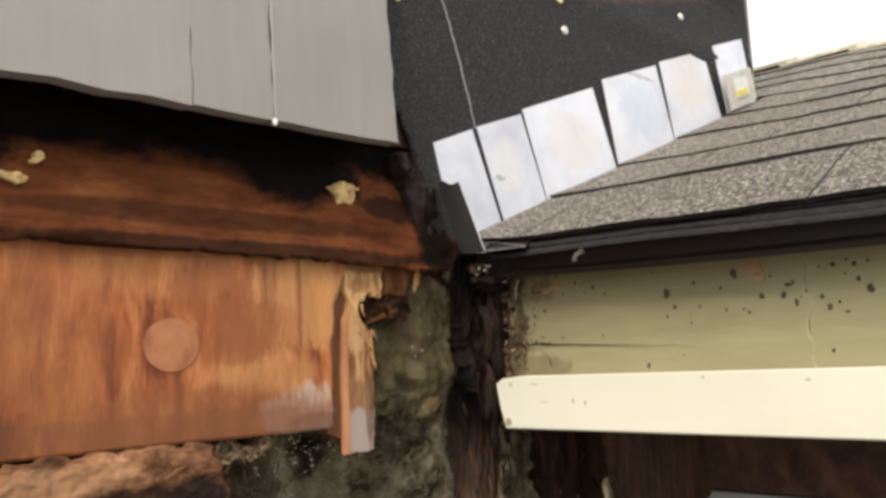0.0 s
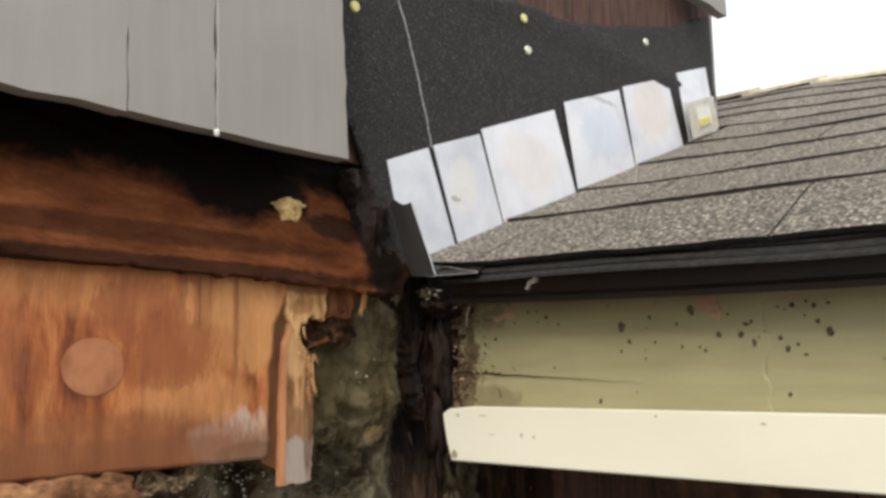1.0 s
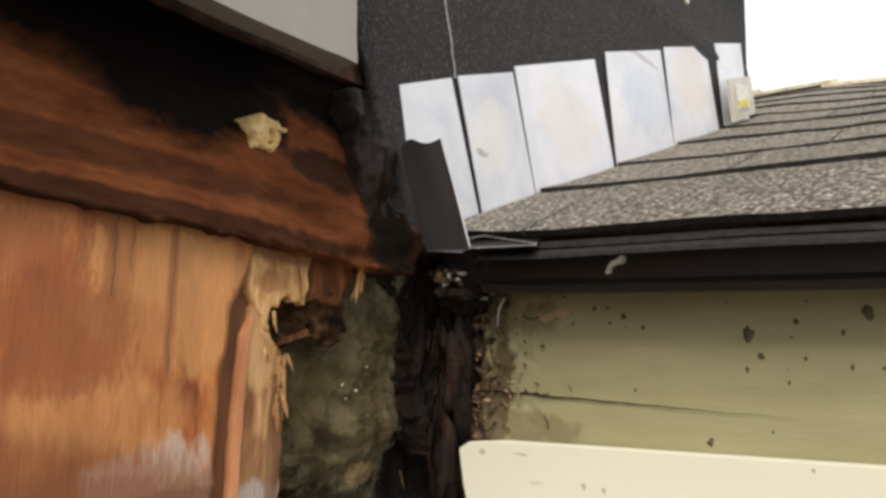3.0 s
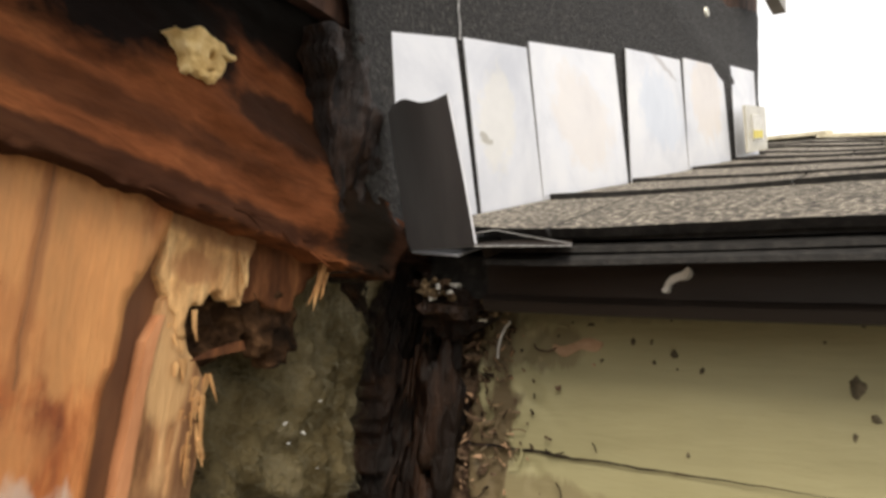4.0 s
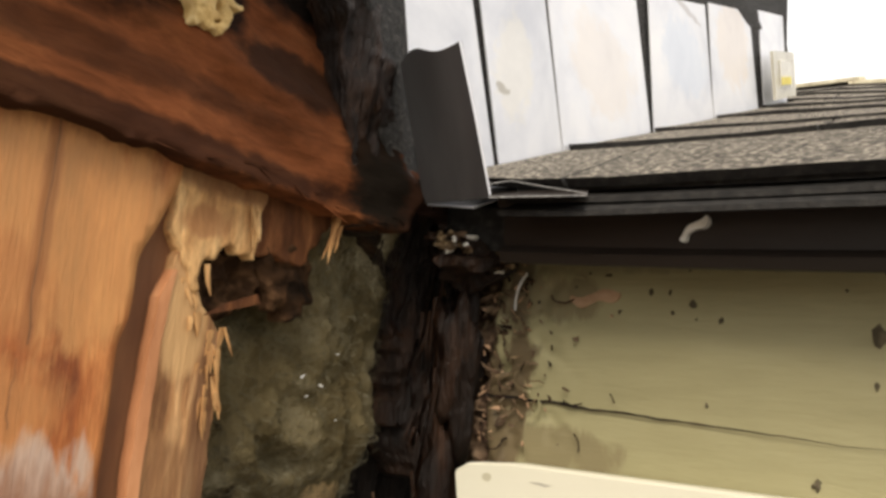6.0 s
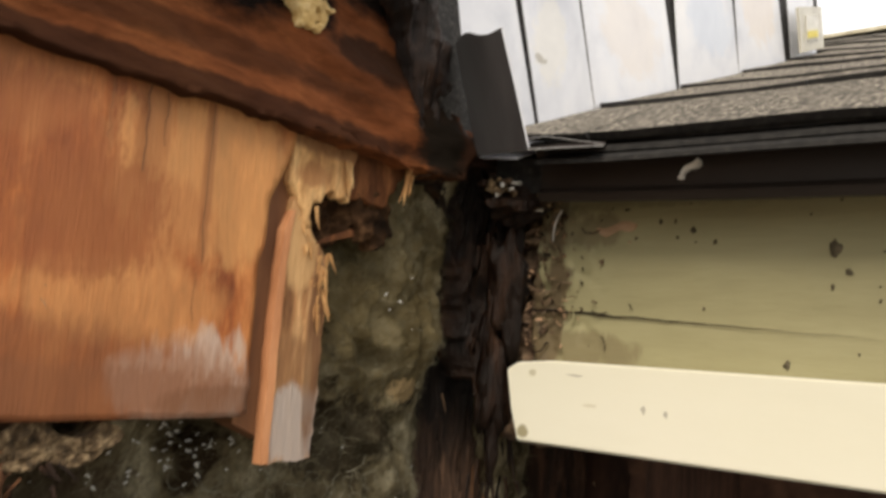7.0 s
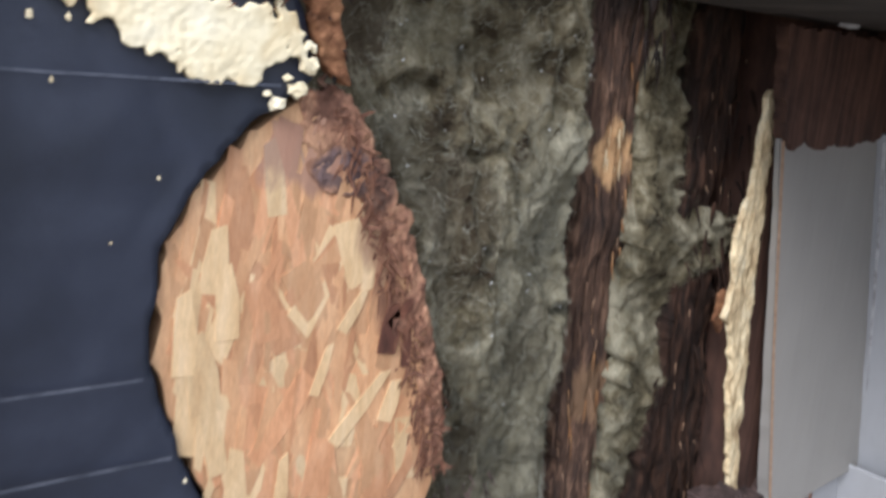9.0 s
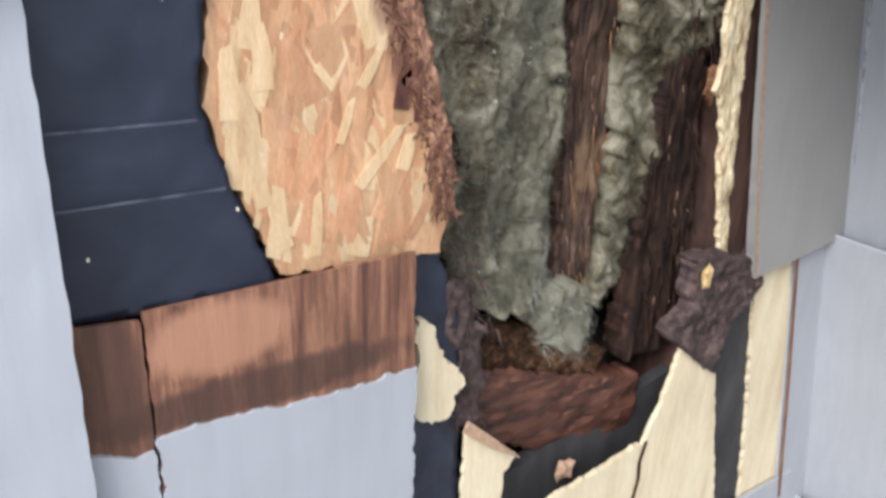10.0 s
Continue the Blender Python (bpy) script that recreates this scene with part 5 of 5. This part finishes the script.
    u, v = -0.182 - 0.085 * t ** 1.3 + rng.gauss(-0.003, 0.006), 1.862 + 0.25 * t
    splinter(bm, (u, -0.007, v), (u + rng.uniform(-0.010, 0.012), rng.uniform(-0.014, -0.002), v - rng.uniform(-0.004, 0.016)), rng.uniform(0.0005, 0.0028), 0.0008, rng)
tagged(part("frayed_edge", bm, "strand_rot", osb, "dark frayed strands along the broken edge"), kind="stuff")

part("rotted_corner", relief([(-0.293, 2.122), (-0.300, 2.098), (-0.292, 2.076), (-0.276, 2.064), (-0.258, 2.058), (-0.243, 2.046), (-0.232, 2.02), (-0.212, 2.016), (-0.219, 2.048), (-0.236, 2.074), (-0.258, 2.108), (-0.276, 2.128)], 0.0016,
                            lambda u, v: -0.0072 + 0.0016 * fbm(u, v, 0.005, 151, 5) + 0.0014 * fbm(u, v, 0.02, 152, 3), 0.008, on_wall, 0.006, 153), "strand_mould", osb, "soft purple-brown rotted corner", smooth=True)
part("rotted_rim", relief([(-0.236, 2.03), (-0.228, 1.99), (-0.222, 1.965), (-0.206, 1.95), (-0.196, 1.91), (-0.190, 1.87), (-0.175, 1.868), (-0.176, 1.90), (-0.186, 1.95), (-0.200, 1.99), (-0.212, 2.035)], 0.0016,
                         lambda u, v: -0.0068 + 0.0024 * fbm(u, v, 0.005, 155, 5, 1.6) + 0.0022 * fbm(u, v, 0.018, 156, 3), 0.008, on_wall, 0.004, 157), "strand_mould", osb, "dark crumbling rim", smooth=True)
# building paper round the strand board
paper_poly = [(-0.495, 1.845), (-0.3345, 1.842), (-0.367, 1.922), (-0.384, 1.975), (-0.378, 2.036), (-0.362, 2.07), (-0.33, 2.104), (-0.290, 2.130), (-0.300, 2.165), (-0.308, 2.176), (-0.32, 2.184), (-0.495, 2.186)]
paper = part("building_paper", relief(paper_poly, 0.004, lambda u, v: -0.0095 - 0.0025 * abs(fbm(u, v, 0.08, 95, 3)), 0.003, on_wall, 0.002, 96), "wrap", smooth=True)
tagged(paper, "smooth blue-black building paper torn away round the patch", "building paper")
for v0, u1 in ((2.1275, -0.315), (1.972, -0.388), (1.924, -0.372)):
    bm = bmesh.new()
    ribbon(bm, [(-0.49 + (u1 + 0.49) * i / 8, -0.0152, v0 - 0.002 * i / 8 + 0.0004 * noise.noise(Vector((i, v0 * 50, 0)))) for i in range(9)], 0.0016)
    tagged(part("printed_line", bm, "line"), "thin grey line printed on the paper", "printed line", "lines on the building paper")
# foam smear
foam_poly = [(-0.445, 2.172), (-0.39, 2.178), (-0.364, 2.174), (-0.345, 2.169), (-0.322, 2.166), (-0.308, 2.160), (-0.296, 2.150), (-0.300, 2.139), (-0.317, 2.142), (-0.326, 2.131), (-0.342, 2.126), (-0.374, 2.132), (-0.392, 2.146), (-0.43, 2.158)]
foam = thing("foam_smear", (-0.36, -0.02, 2.13), "cream smear of hardened expanding foam on dark paper", "foam")
part("foam_body", relief(foam_poly, 0.0013, lambda u, v: -0.0155 + 0.0006 * fbm(u, v, 0.012, 98, 3) + 0.0005 * fbm(u, v, 0.003, 97, 3), 0.004, on_wall, 0.013, 99), "foam", foam, smooth=True)
for i, (u, v, s) in enumerate(((-0.297, 2.137, 0.006), (-0.304, 2.124, 0.006), (-0.316, 2.116, 0.005), (-0.31, 2.130, 0.0025), (-0.322, 2.121, 0.0025))):
    part("foam_drop", lump((u, -0.013, v), (s, 0.003, s * 0.75), i * 2.7, 0.6, 5), "foam", foam)
# rotted wood between plywood and foam
scrap = thing("rotted_ply_scrap", (-0.36, -0.01, 2.15), "soft red-brown rotted plywood below the panel", "rotted wood")
part("scrap_face", relief([(-0.46, 2.222), (-0.300, 2.222), (-0.290, 2.205), (-0.288, 2.185), (-0.282, 2.165), (-0.272, 2.148), (-0.270, 2.128), (-0.282, 2.128), (-0.292, 2.146), (-0.296, 2.166), (-0.305, 2.176), (-0.33, 2.172), (-0.36, 2.176), (-0.40, 2.178), (-0.46, 2.176)], 0.0016,
                          lambda u, v: -0.0165 + 0.0022 * fbm(u + 0.7 * v, v, 0.018, 101, 3, 0.5) + 0.0012 * fbm(u, v, 0.005, 104, 3) + 0.006 * fbm(u, v, 0.04, 103, 2), 0.012, on_wall, 0.006, 102), "rot_ply", scrap, smooth=True)
r = random.Random(77)
for i, (u, v, a, ln, w) in enumerate(((-0.296, 2.205, 0.9, 0.022, 0.005), (-0.290, 2.190, 1.5, 0.016, 0.004), (-0.318, 2.212, 0.6, 0.020, 0.003), (-0.305, 2.196, 0.7, 0.014, 0.003), (-0.300, 2.212, 0.5, 0.018, 0.004), (-0.345, 2.208, 0.5, 0.018, 0.003))):
    bm = bmesh.new()
    y = -0.0165 - 0.002 * r.random()
    splinter(bm, (u, y, v), (u - math.cos(a) * ln, y + 0.003, v - math.sin(a) * ln), w, 0.0012, r)
    part("veneer_flake", bm, "rot_ply", scrap, "lifted orange-brown veneer flake")
bm = bmesh.new()
for i in range(60):  # torn veneer fibres over the scrap
    u, v = r.uniform(-0.345, -0.285), r.uniform(2.165, 2.222)
    a = r.gauss(0.7, 0.25)
    ln = r.uniform(0.003, 0.012)
    y = -0.0140 - r.uniform(0, 0.002)
    splinter(bm, (u, y, v), (u - math.cos(a) * ln, y + r.uniform(-0.001, 0.002), v - math.sin(a) * ln), r.uniform(0.0003, 0.0010), 0.0005, r)
tagged(part("veneer_fibres", bm, "rot_ply", scrap), kind="stuff")

# ---- right side of the opening: shingle in the corner, its bare edge ----
def corner_shingle():
    s = thing("corner_shingle", (0.3, -0.02, 1.72), "grey painted corner shingle with a bare brown top", "shingle", "shingles on the tall wall")
    part("painted_face", shingle([(0.250, 1.712), (0.430, 1.729), (0.337, 2.106), (0.165, 2.101)], -0.022, -0.018, 0.014, 111), "paint", s)
    part("bare_top", relief([(0.164, 2.101), (0.145, 2.196), (0.325, 2.196), (0.337, 2.103), (0.30, 2.101), (0.285, 2.094), (0.25, 2.097), (0.22, 2.092), (0.20, 2.099), (0.18, 2.093)], 0.0018, lambda u, v: -0.0225 + 0.0008 * fbm(u, v, 0.02, 112), 0.012, on_wall, 0.005, 113), "sheath", s, "bare dark brown wood")
    bm = bmesh.new()
    ribbon(bm, [(0.1635, -0.0225, 2.10), (0.2065, -0.0225, 1.90), (0.2495, -0.0245, 1.714)], 0.004)
    part("bare_edge", bm, "tan", s, "worn bare edge")


corner_shingle()
strip_poly = [(0.160, 2.135), (0.161, 2.10), (0.158, 2.06), (0.147, 2.01), (0.150, 1.985), (0.152, 1.955), (0.146, 1.935), (0.160, 1.925), (0.168, 1.90), (0.176, 1.85), (0.190, 1.79), (0.203, 1.737),
              (0.216, 1.737), (0.206, 1.80), (0.198, 1.87), (0.191, 1.93), (0.188, 1.95), (0.184, 1.98), (0.185, 2.02), (0.181, 2.06), (0.176, 2.11), (0.168, 2.145)]
tagged(part("torn_wood_edge", relief(strip_poly, 0.0016, lambda u, v: -0.004 + 0.0022 * fbm(u, v, 0.010, 117, 4, 2.2), 0.006, on_wall, 0.0035, 116), "torn", smooth=True), "torn strip of pale yellow bare wood", "wood strip")
tagged(part("wood_scrap", slab([(0.142, 1.955), (0.152, 1.962), (0.157, 1.94), (0.150, 1.918), (0.140, 1.93)], 0.002, 0.006, jag=0.003, seed=118, step=0.002), "rot_ply"), "small brown scrap of broken strand board", "wood scrap")

# ---- bottom of the opening ----
tagged(part("rotted_sill", relief([(-0.118, 1.68), (-0.06, 1.664), (0.0, 1.642), (0.08, 1.615), (0.13, 1.60), (0.135, 1.50), (-0.02, 1.545), (-0.11, 1.60)], 0.0024, lambda u, v: 0.024 + 0.004 * fbm(u, v, 0.05, 121, 3, 0.5) + 0.0012 * fbm(u, v, 0.010, 129, 4, 0.5) + 2.2 * (v - 1.62 + 0.25 * u) ** 2, 0.03, on_wall, 0.004, 122), "log", smooth=True),
       "wet red-brown rotted sill timber", "timber")
sill_end = thing("sill_scrap", (-0.07, 0.03, 1.66), "dark red-brown scrap of rotted wood on the sill", "rotted wood")
part("scrap_face", relief([(-0.135, 1.725), (-0.085, 1.722), (-0.03, 1.700), (0.03, 1.672), (0.07, 1.650), (0.05, 1.626), (-0.02, 1.650), (-0.10, 1.672), (-0.135, 1.676)], 0.002, lambda u, v: 0.034 + 0.005 * fbm(u, v, 0.02, 191, 4, 0.5) - 0.15 * (1.70 - v), 0.02, on_wall, 0.006, 192), "rot_fibre", sill_end, smooth=True)
r = random.Random(41)
bm = bmesh.new()
for i in range(22):
    u = r.uniform(-0.10, 0.09)
    v = 1.632 - 0.28 * (u + 0.02) + r.gauss(0, 0.012)
    a = r.gauss(0.35, 0.3)
    ln = r.uniform(0.004, 0.016)
    splinter(bm, (u, 0.018, v), (u + math.cos(a) * ln, 0.012, v + math.sin(a) * ln), r.uniform(0.0006, 0.0022), 0.0008, r)
tagged(part("splinter_fuzz", bm, "strand_rot", sill_end, "brown splinters on the wet wood"), kind="stuff")
bm = bmesh.new()
splinter(bm, (-0.1515, -0.010, 1.650), (-0.086, -0.016, 1.594), 0.012, 0.003, r)
tagged(part("wood_curl", bm, "tan"), "curled tan sliver on a pale shingle butt", "wood sliver")
tagged(part("wood_scrap", lump((0.018, 0.020, 1.515), (0.013, 0.006, 0.012), 5.1, 0.7, 5), "tan"), "small tan scrap against dark sheathing", "wood scrap")
bm = bmesh.new()
ribbon(bm, [(0.1175, -0.0092, 1.532), (0.111, -0.0092, 1.505), (0.1135, -0.0092, 1.48), (0.108, -0.0092, 1.45), (0.112, -0.0092, 1.40), (0.108, -0.0092, 1.35)], 0.006)
tagged(part("split", bm, "rot_fibre"), "dark ragged split between pale shingle ends", "split")
tagged(part("broken_shingle_chip", slab([(-0.207, 1.776), (-0.190, 1.768), (-0.178, 1.735), (-0.158, 1.712), (-0.157, 1.690), (-0.175, 1.664), (-0.205, 1.676)], -0.007, 0.002, jag=0.007, seed=124, step=0.002), "bare"), "broken chip of pale bare wood", "wood chip")
tagged(part("dark_paper_scrap", relief([(-0.214, 1.840), (-0.185, 1.838), (-0.160, 1.78), (-0.15, 1.64), (-0.135, 1.34), (-0.214, 1.34)], 0.004, lambda u, v: 0.004 + 0.003 * fbm(u, v, 0.03, 125), 0.004, on_wall, 0.006, 126), "wrap", smooth=True), "torn dark building paper behind the shingles", "building paper")
bm = bmesh.new()
for i in range(170):
    u, v = rng.gauss(-0.143, 0.014), rng.uniform(1.63, 1.84)
    splinter(bm, (u, rng.uniform(0.0, 0.016), v), (u + rng.uniform(-0.006, 0.006), rng.uniform(-0.006, 0.012), v - rng.uniform(0.003, 0.014)), rng.uniform(0.0005, 0.002), 0.0007, rng)
tagged(part("torn_paper_edge", relief([(-0.176, 1.80), (-0.150, 1.79), (-0.128, 1.74), (-0.122, 1.69), (-0.128, 1.64), (-0.150, 1.635), (-0.158, 1.67), (-0.152, 1.71), (-0.168, 1.75)], 0.002, lambda u, v: 0.004 + 0.006 * fbm(u, v, 0.012, 161, 5, 1.8), 0.01, on_wall, 0.008, 162), "bark", smooth=True), "ragged brown edge of rotted sheathing", "rotted wood")
tagged(part("frayed_wood", bm, "bark"), "frayed brown strands of rotted wood", "rotted wood", kind="stuff")
bm = bmesh.new()
for i in range(36):
    u, v = rng.uniform(-0.296, -0.272), rng.uniform(2.13, 2.21)
    splinter(bm, (u, -0.012, v), (u + rng.uniform(-0.006, 0.008), rng.uniform(-0.02, -0.006), v - rng.uniform(0.003, 0.010)), rng.uniform(0.001, 0.004), 0.0008, rng)
tagged(part("frayed_ply", bm, "rot"), "frayed shreds of rotted plywood", "rotted wood", kind="stuff")
for poly, seed, lab in (([(-0.147, 1.646), (-0.115, 1.612), (-0.083, 1.590), (-0.097, 1.574), (-0.092, 1.36), (-0.147, 1.36)], 131, "pale bare shingle butt with a torn top"),
                        ([(0.158, 1.640), (0.196, 1.607), (0.231, 1.584), (0.300, 1.30), (0.15, 1.34), (0.118, 1.47), (0.112, 1.52), (0.135, 1.565)], 132, "pale bare wood with a ragged curved edge"),
                        ([(0.110, 1.528), (0.130, 1.50), (0.14, 1.34), (-0.04, 1.34), (-0.034, 1.508), (0.04, 1.518)], 133, "pale torn shingle end"),
                        ([(0.268, 1.735), (0.345, 1.735), (0.440, 1.29), (0.350, 1.29), (0.316, 1.50)], 134, "long strip of pale bare shingle wood")):
    tagged(part("bare_shingle", slab(poly, -0.006 - 0.0006 * (seed - 130), -0.001, jag=0.003, seed=seed, step=0.0022), "bare"), lab, "shingle", "bare shingles below the opening")
tagged(part("dark_gap_board", slab([(0.19, 1.72), (0.30, 1.70), (0.36, 1.29), (0.262, 1.29)], -0.0025, 0.003), "paper_grey"), "strip of dark building paper between bare shingles", "building paper")
tagged(part("sheathing_below", slab([(-0.21, 1.50), (0.40, 1.62), (0.42, 1.28), (-0.21, 1.28)], 0.034, 0.05), "paper_grey"), "dark sheathing behind the broken shingles", "sheathing")
tagged(part("rot_mass", relief([(0.120, 1.672), (0.150, 1.70), (0.146, 1.76), (0.20, 1.752), (0.245, 1.735), (0.262, 1.742), (0.278, 1.700), (0.235, 1.66), (0.200, 1.606), (0.165, 1.636)], 0.002, lambda u, v: -0.018 + 0.003 * fbm(u, v, 0.012, 141, 5) + 0.0022 * fbm(u, v, 0.004, 144, 3) + 0.006 * fbm(u, v, 0.04, 143, 3), 0.024, on_wall, 0.007, 142), "bark", smooth=True), "purple-brown crumbling mass of rotted wood", "rotted wood")
tagged(part("wood_scrap", lump((0.160, -0.022, 1.735), (0.008, 0.004, 0.013), 3.3, 0.6, 5), "foam_old"), "small yellow wood scrap", "wood scrap")
tagged(part("corner_strip", shingle([(0.433, 1.29), (0.512, 1.29), (0.414, 1.745), (0.340, 1.735)], -0.014, -0.010, 0.01, 145), "paint_low"), "narrow grey painted shingle in the wall corner", "shingle", "shingles on the tall wall")

bm = bmesh.new()
ribbon(bm, [(0.338, -0.0155, 1.735), (0.384, -0.0165, 1.53), (0.434, -0.0175, 1.29)], 0.007)
tagged(part("shingle_edge", bm, "brown_bare"), "bare brown edge of the corner shingle", "shingle edge")

# ---- lower wing wall: leaning shingle courses ----
def wing_course(z0, z1, x0, x1, m, seed):
    edges = [-0.006, -0.24, -0.46, -0.62, -0.86, -1.1, -1.4, -1.8, -2.2, -2.6]
    for a, b in zip(edges, edges[1:]):
        bm = hexa([(x0, a - 0.001, z0), (x0, b + 0.001, z0), (x1, b + 0.001, z1), (x1, a - 0.001, z1), (x0 + 0.016, a - 0.001, z0), (x0 + 0.016, b + 0.001, z0), (x1 + 0.006, b + 0.001, z1), (x1 + 0.006, a - 0.001, z1)])
        bmesh.ops.bevel(bm, geom=bm.edges[:], offset=0.0015, segments=1, affect="EDGES")
        tagged(part("wing_shingle", bm, m), "bare brown shingle head with soffit shade put into its colour" if m == "sheath" else "pale grey painted shingle on the wing wall", "shingle", "shingles on the wing wall")


wing_course(1.712, 2.108, 0.432, 0.338, "paint_low", 1)
# top course darkened: the shadow below the soffit is put into its brown
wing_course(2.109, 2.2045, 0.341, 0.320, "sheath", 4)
wing_course(1.285, 1.735, 0.505, 0.406, "paint_low", 2)
wing_course(0.85, 1.30, 0.515, 0.48, "paint_low", 3)
wing_course(0.42, 0.87, 0.518, 0.49, "paint_low", 5)
wing_course(0.0, 0.44, 0.52, 0.495, "paint_low", 6)
bm = bmesh.new()
ribbon(bm, [(0.336 + 0.094 * i / 20 + 0.002 * noise.noise(Vector((i * 0.9, 0, 0))), -0.0265, 2.10 - 0.37 * i / 20) for i in range(21)], 0.0035, Vector((-0.7, -0.7, 0)))
tagged(part("caulk_bead", bm, "caulk"), "cracked pale caulk bead in the wall corner", "caulk")

# ---- marks on the fascia and drip edge ----
bm = bmesh.new()
r = random.Random(12)
for i in range(70):
    y, z = -r.uniform(0.06, 0.62), 2.345 - abs(r.gauss(0, 0.035))
    if z < 2.262:
        continue
    s = r.uniform(0.0004, 0.0014) * (1.7 if r.random() < 0.1 else 1)
    c = bmesh.ops.create_icosphere(bm, subdivisions=1, radius=1.0)
    sx, sz = s * r.uniform(0.6, 1.6), s * r.uniform(0.6, 1.8)
    for v in c["verts"]:
        k = r.uniform(0.4, 1.4)
        v.co = Vector((-0.0002 + v.co.x * 0.0006, y + v.co.y * sx * k, z + v.co.z * sz * k))
for y, z, s in ((-0.189, 2.3157, 0.0046), (-0.246, 2.3245, 0.0042), (-0.266, 2.3063, 0.0026), (-0.282, 2.306, 0.003), (-0.291, 2.2996, 0.003), (-0.290, 2.3144, 0.0018), (-0.309, 2.3025, 0.0022), (-0.3135, 2.295, 0.0026), (-0.318, 2.3236, 0.0026), (-0.334, 2.3125, 0.0022), (-0.341, 2.3051, 0.0036), (-0.332, 2.3221, 0.002), (-0.252, 2.2983, 0.0012), (-0.2086, 2.291, 0.0012), (-0.217, 2.303, 0.0014), (-0.168, 2.2598, 0.0026), (-0.131, 2.320, 0.0018), (-0.119, 2.3263, 0.0024), (-0.213, 2.321, 0.0022), (-0.313, 2.2657, 0.002), (-0.40, 2.333, 0.004), (-0.44, 2.318, 0.004)):
    c = bmesh.ops.create_icosphere(bm, subdivisions=2, radius=1.0)
    for v in c["verts"]:
        k = r.uniform(0.35, 1.25)
        v.co = Vector((-0.0003 + v.co.x * 0.001, y + v.co.y * s * k * 0.7, z + v.co.z * s * k * 0.9))
tagged(part("dirt_specks", bm, "dirt"), "dark dirt specks scattered over the fascia paint", "dirt", kind="stuff")
tagged(part("paint_flake", relief([(0.252, 2.332), (0.262, 2.336), (0.272, 2.320), (0.268, 2.314), (0.260, 2.322)], 0.0012, lambda u, v: -0.0012, 0.001, on_fascia, 0.003, 151), "tan"), "peeled tan spot on the fascia", "paint flake")
tagged(part("paint_flake", relief([(0.062, 2.330), (0.090, 2.333), (0.090, 2.329), (0.066, 2.326)], 0.0012, lambda u, v: -0.0012, 0.001, on_fascia, 0.003, 152), "tan"), "peeled tan spot on the fascia", "paint flake")
tagged(part("paint_chip", relief([(0.126, 2.347), (0.131, 2.352), (0.139, 2.359), (0.1405, 2.354), (0.134, 2.348)], 0.0008, lambda u, v: -0.0350 - 0.5 * max(0, v - 2.349), 0.004, on_fascia, 0.006, 153), "white"), "white paint smear on the drip edge", "paint smear")
bm = bmesh.new()
ribbon(bm, [(-0.0065, -0.0425, 2.3400), (-0.0055, -0.0395, 2.3372), (-0.0040, -0.0365, 2.3330), (-0.0030, -0.0350, 2.3280), (-0.0022, -0.0346, 2.3232)], 0.0014, Vector((-1, 0.2, -0.3)))
tagged(part("peeled_strip", bm, "white"), "thin curled sliver of pale peeled paint", "paint sliver")

# ---- small scattered things ----
for i, (u, v, su, sv) in enumerate(((-0.4119, 2.4085, 0.005, 0.004), (-0.4265, 2.3935, 0.009, 0.004))):
    tagged(part("foam_dab", relief([(u - su, v + sv * 0.2), (u - su * 0.3, v + sv), (u + su, v + sv * 0.6), (u + su * 0.8, v - sv * 0.5), (u, v - sv), (u - su * 0.8, v - sv * 0.6)], 0.001, lambda a, b: -0.004 + 0.002 * fbm(a, b, 0.005, 171), 0.014, on_wall, 0.005, 172 + i), "foam_old", smooth=True),
           "small yellow dab of hardened foam on black wood", "foam")
for i, (u, v, s) in enumerate(((-0.463, 1.8893, 0.002), (-0.3634, 1.9051, 0.0022), (-0.4297, 2.1234, 0.0022), (-0.4035, 2.0444, 0.0013), (-0.3797, 2.0766, 0.0014), (-0.4386, 2.1516, 0.004), (-0.4219, 2.1518, 0.003))):
    tagged(part("foam_fleck", lump((u, -0.0130, v), (s * 0.4, 0.001, s * 0.65), i * 1.9, 0.7, 5), "foam"), "tiny pale fleck on the building paper", "fleck", "flecks on the building paper")
bm = bmesh.new()
ribbon(bm, [(0.224, -0.021, 2.2045), (0.236, -0.025, 2.2030), (0.246, -0.028, 2.2040), (0.252, -0.026, 2.2050)], 0.005, Vector((-0.3, -0.7, -0.6)))
tagged(part("paint_curl", bm, "caulk"), "pale curl of paint hanging under the soffit", "paint sliver")
for i, (u, v, w, h) in enumerate(((0.101, 2.2325, 0.0016, 0.0022), (0.1134, 2.2315, 0.0012, 0.0020), (0.222, 2.2500, 0.0010, 0.0014), (0.2995, 2.2469, 0.0026, 0.0012), (0.06, 2.2475, 0.006, 0.0007))):
    tagged(part("scuff", slab([(u - w, v), (u, v + h), (u + w, v + h * 0.3), (u + w * 0.4, v - h)], -0.01425, -0.01385, on_fascia, 0.0008, 180 + i, 0.0006), "label"), "small brown scuff on the cream paint", "scuff", "scuffs on the trim board")

# ---- pieces of roof and strand board, last ----
roof_tabs()
osb_strands()
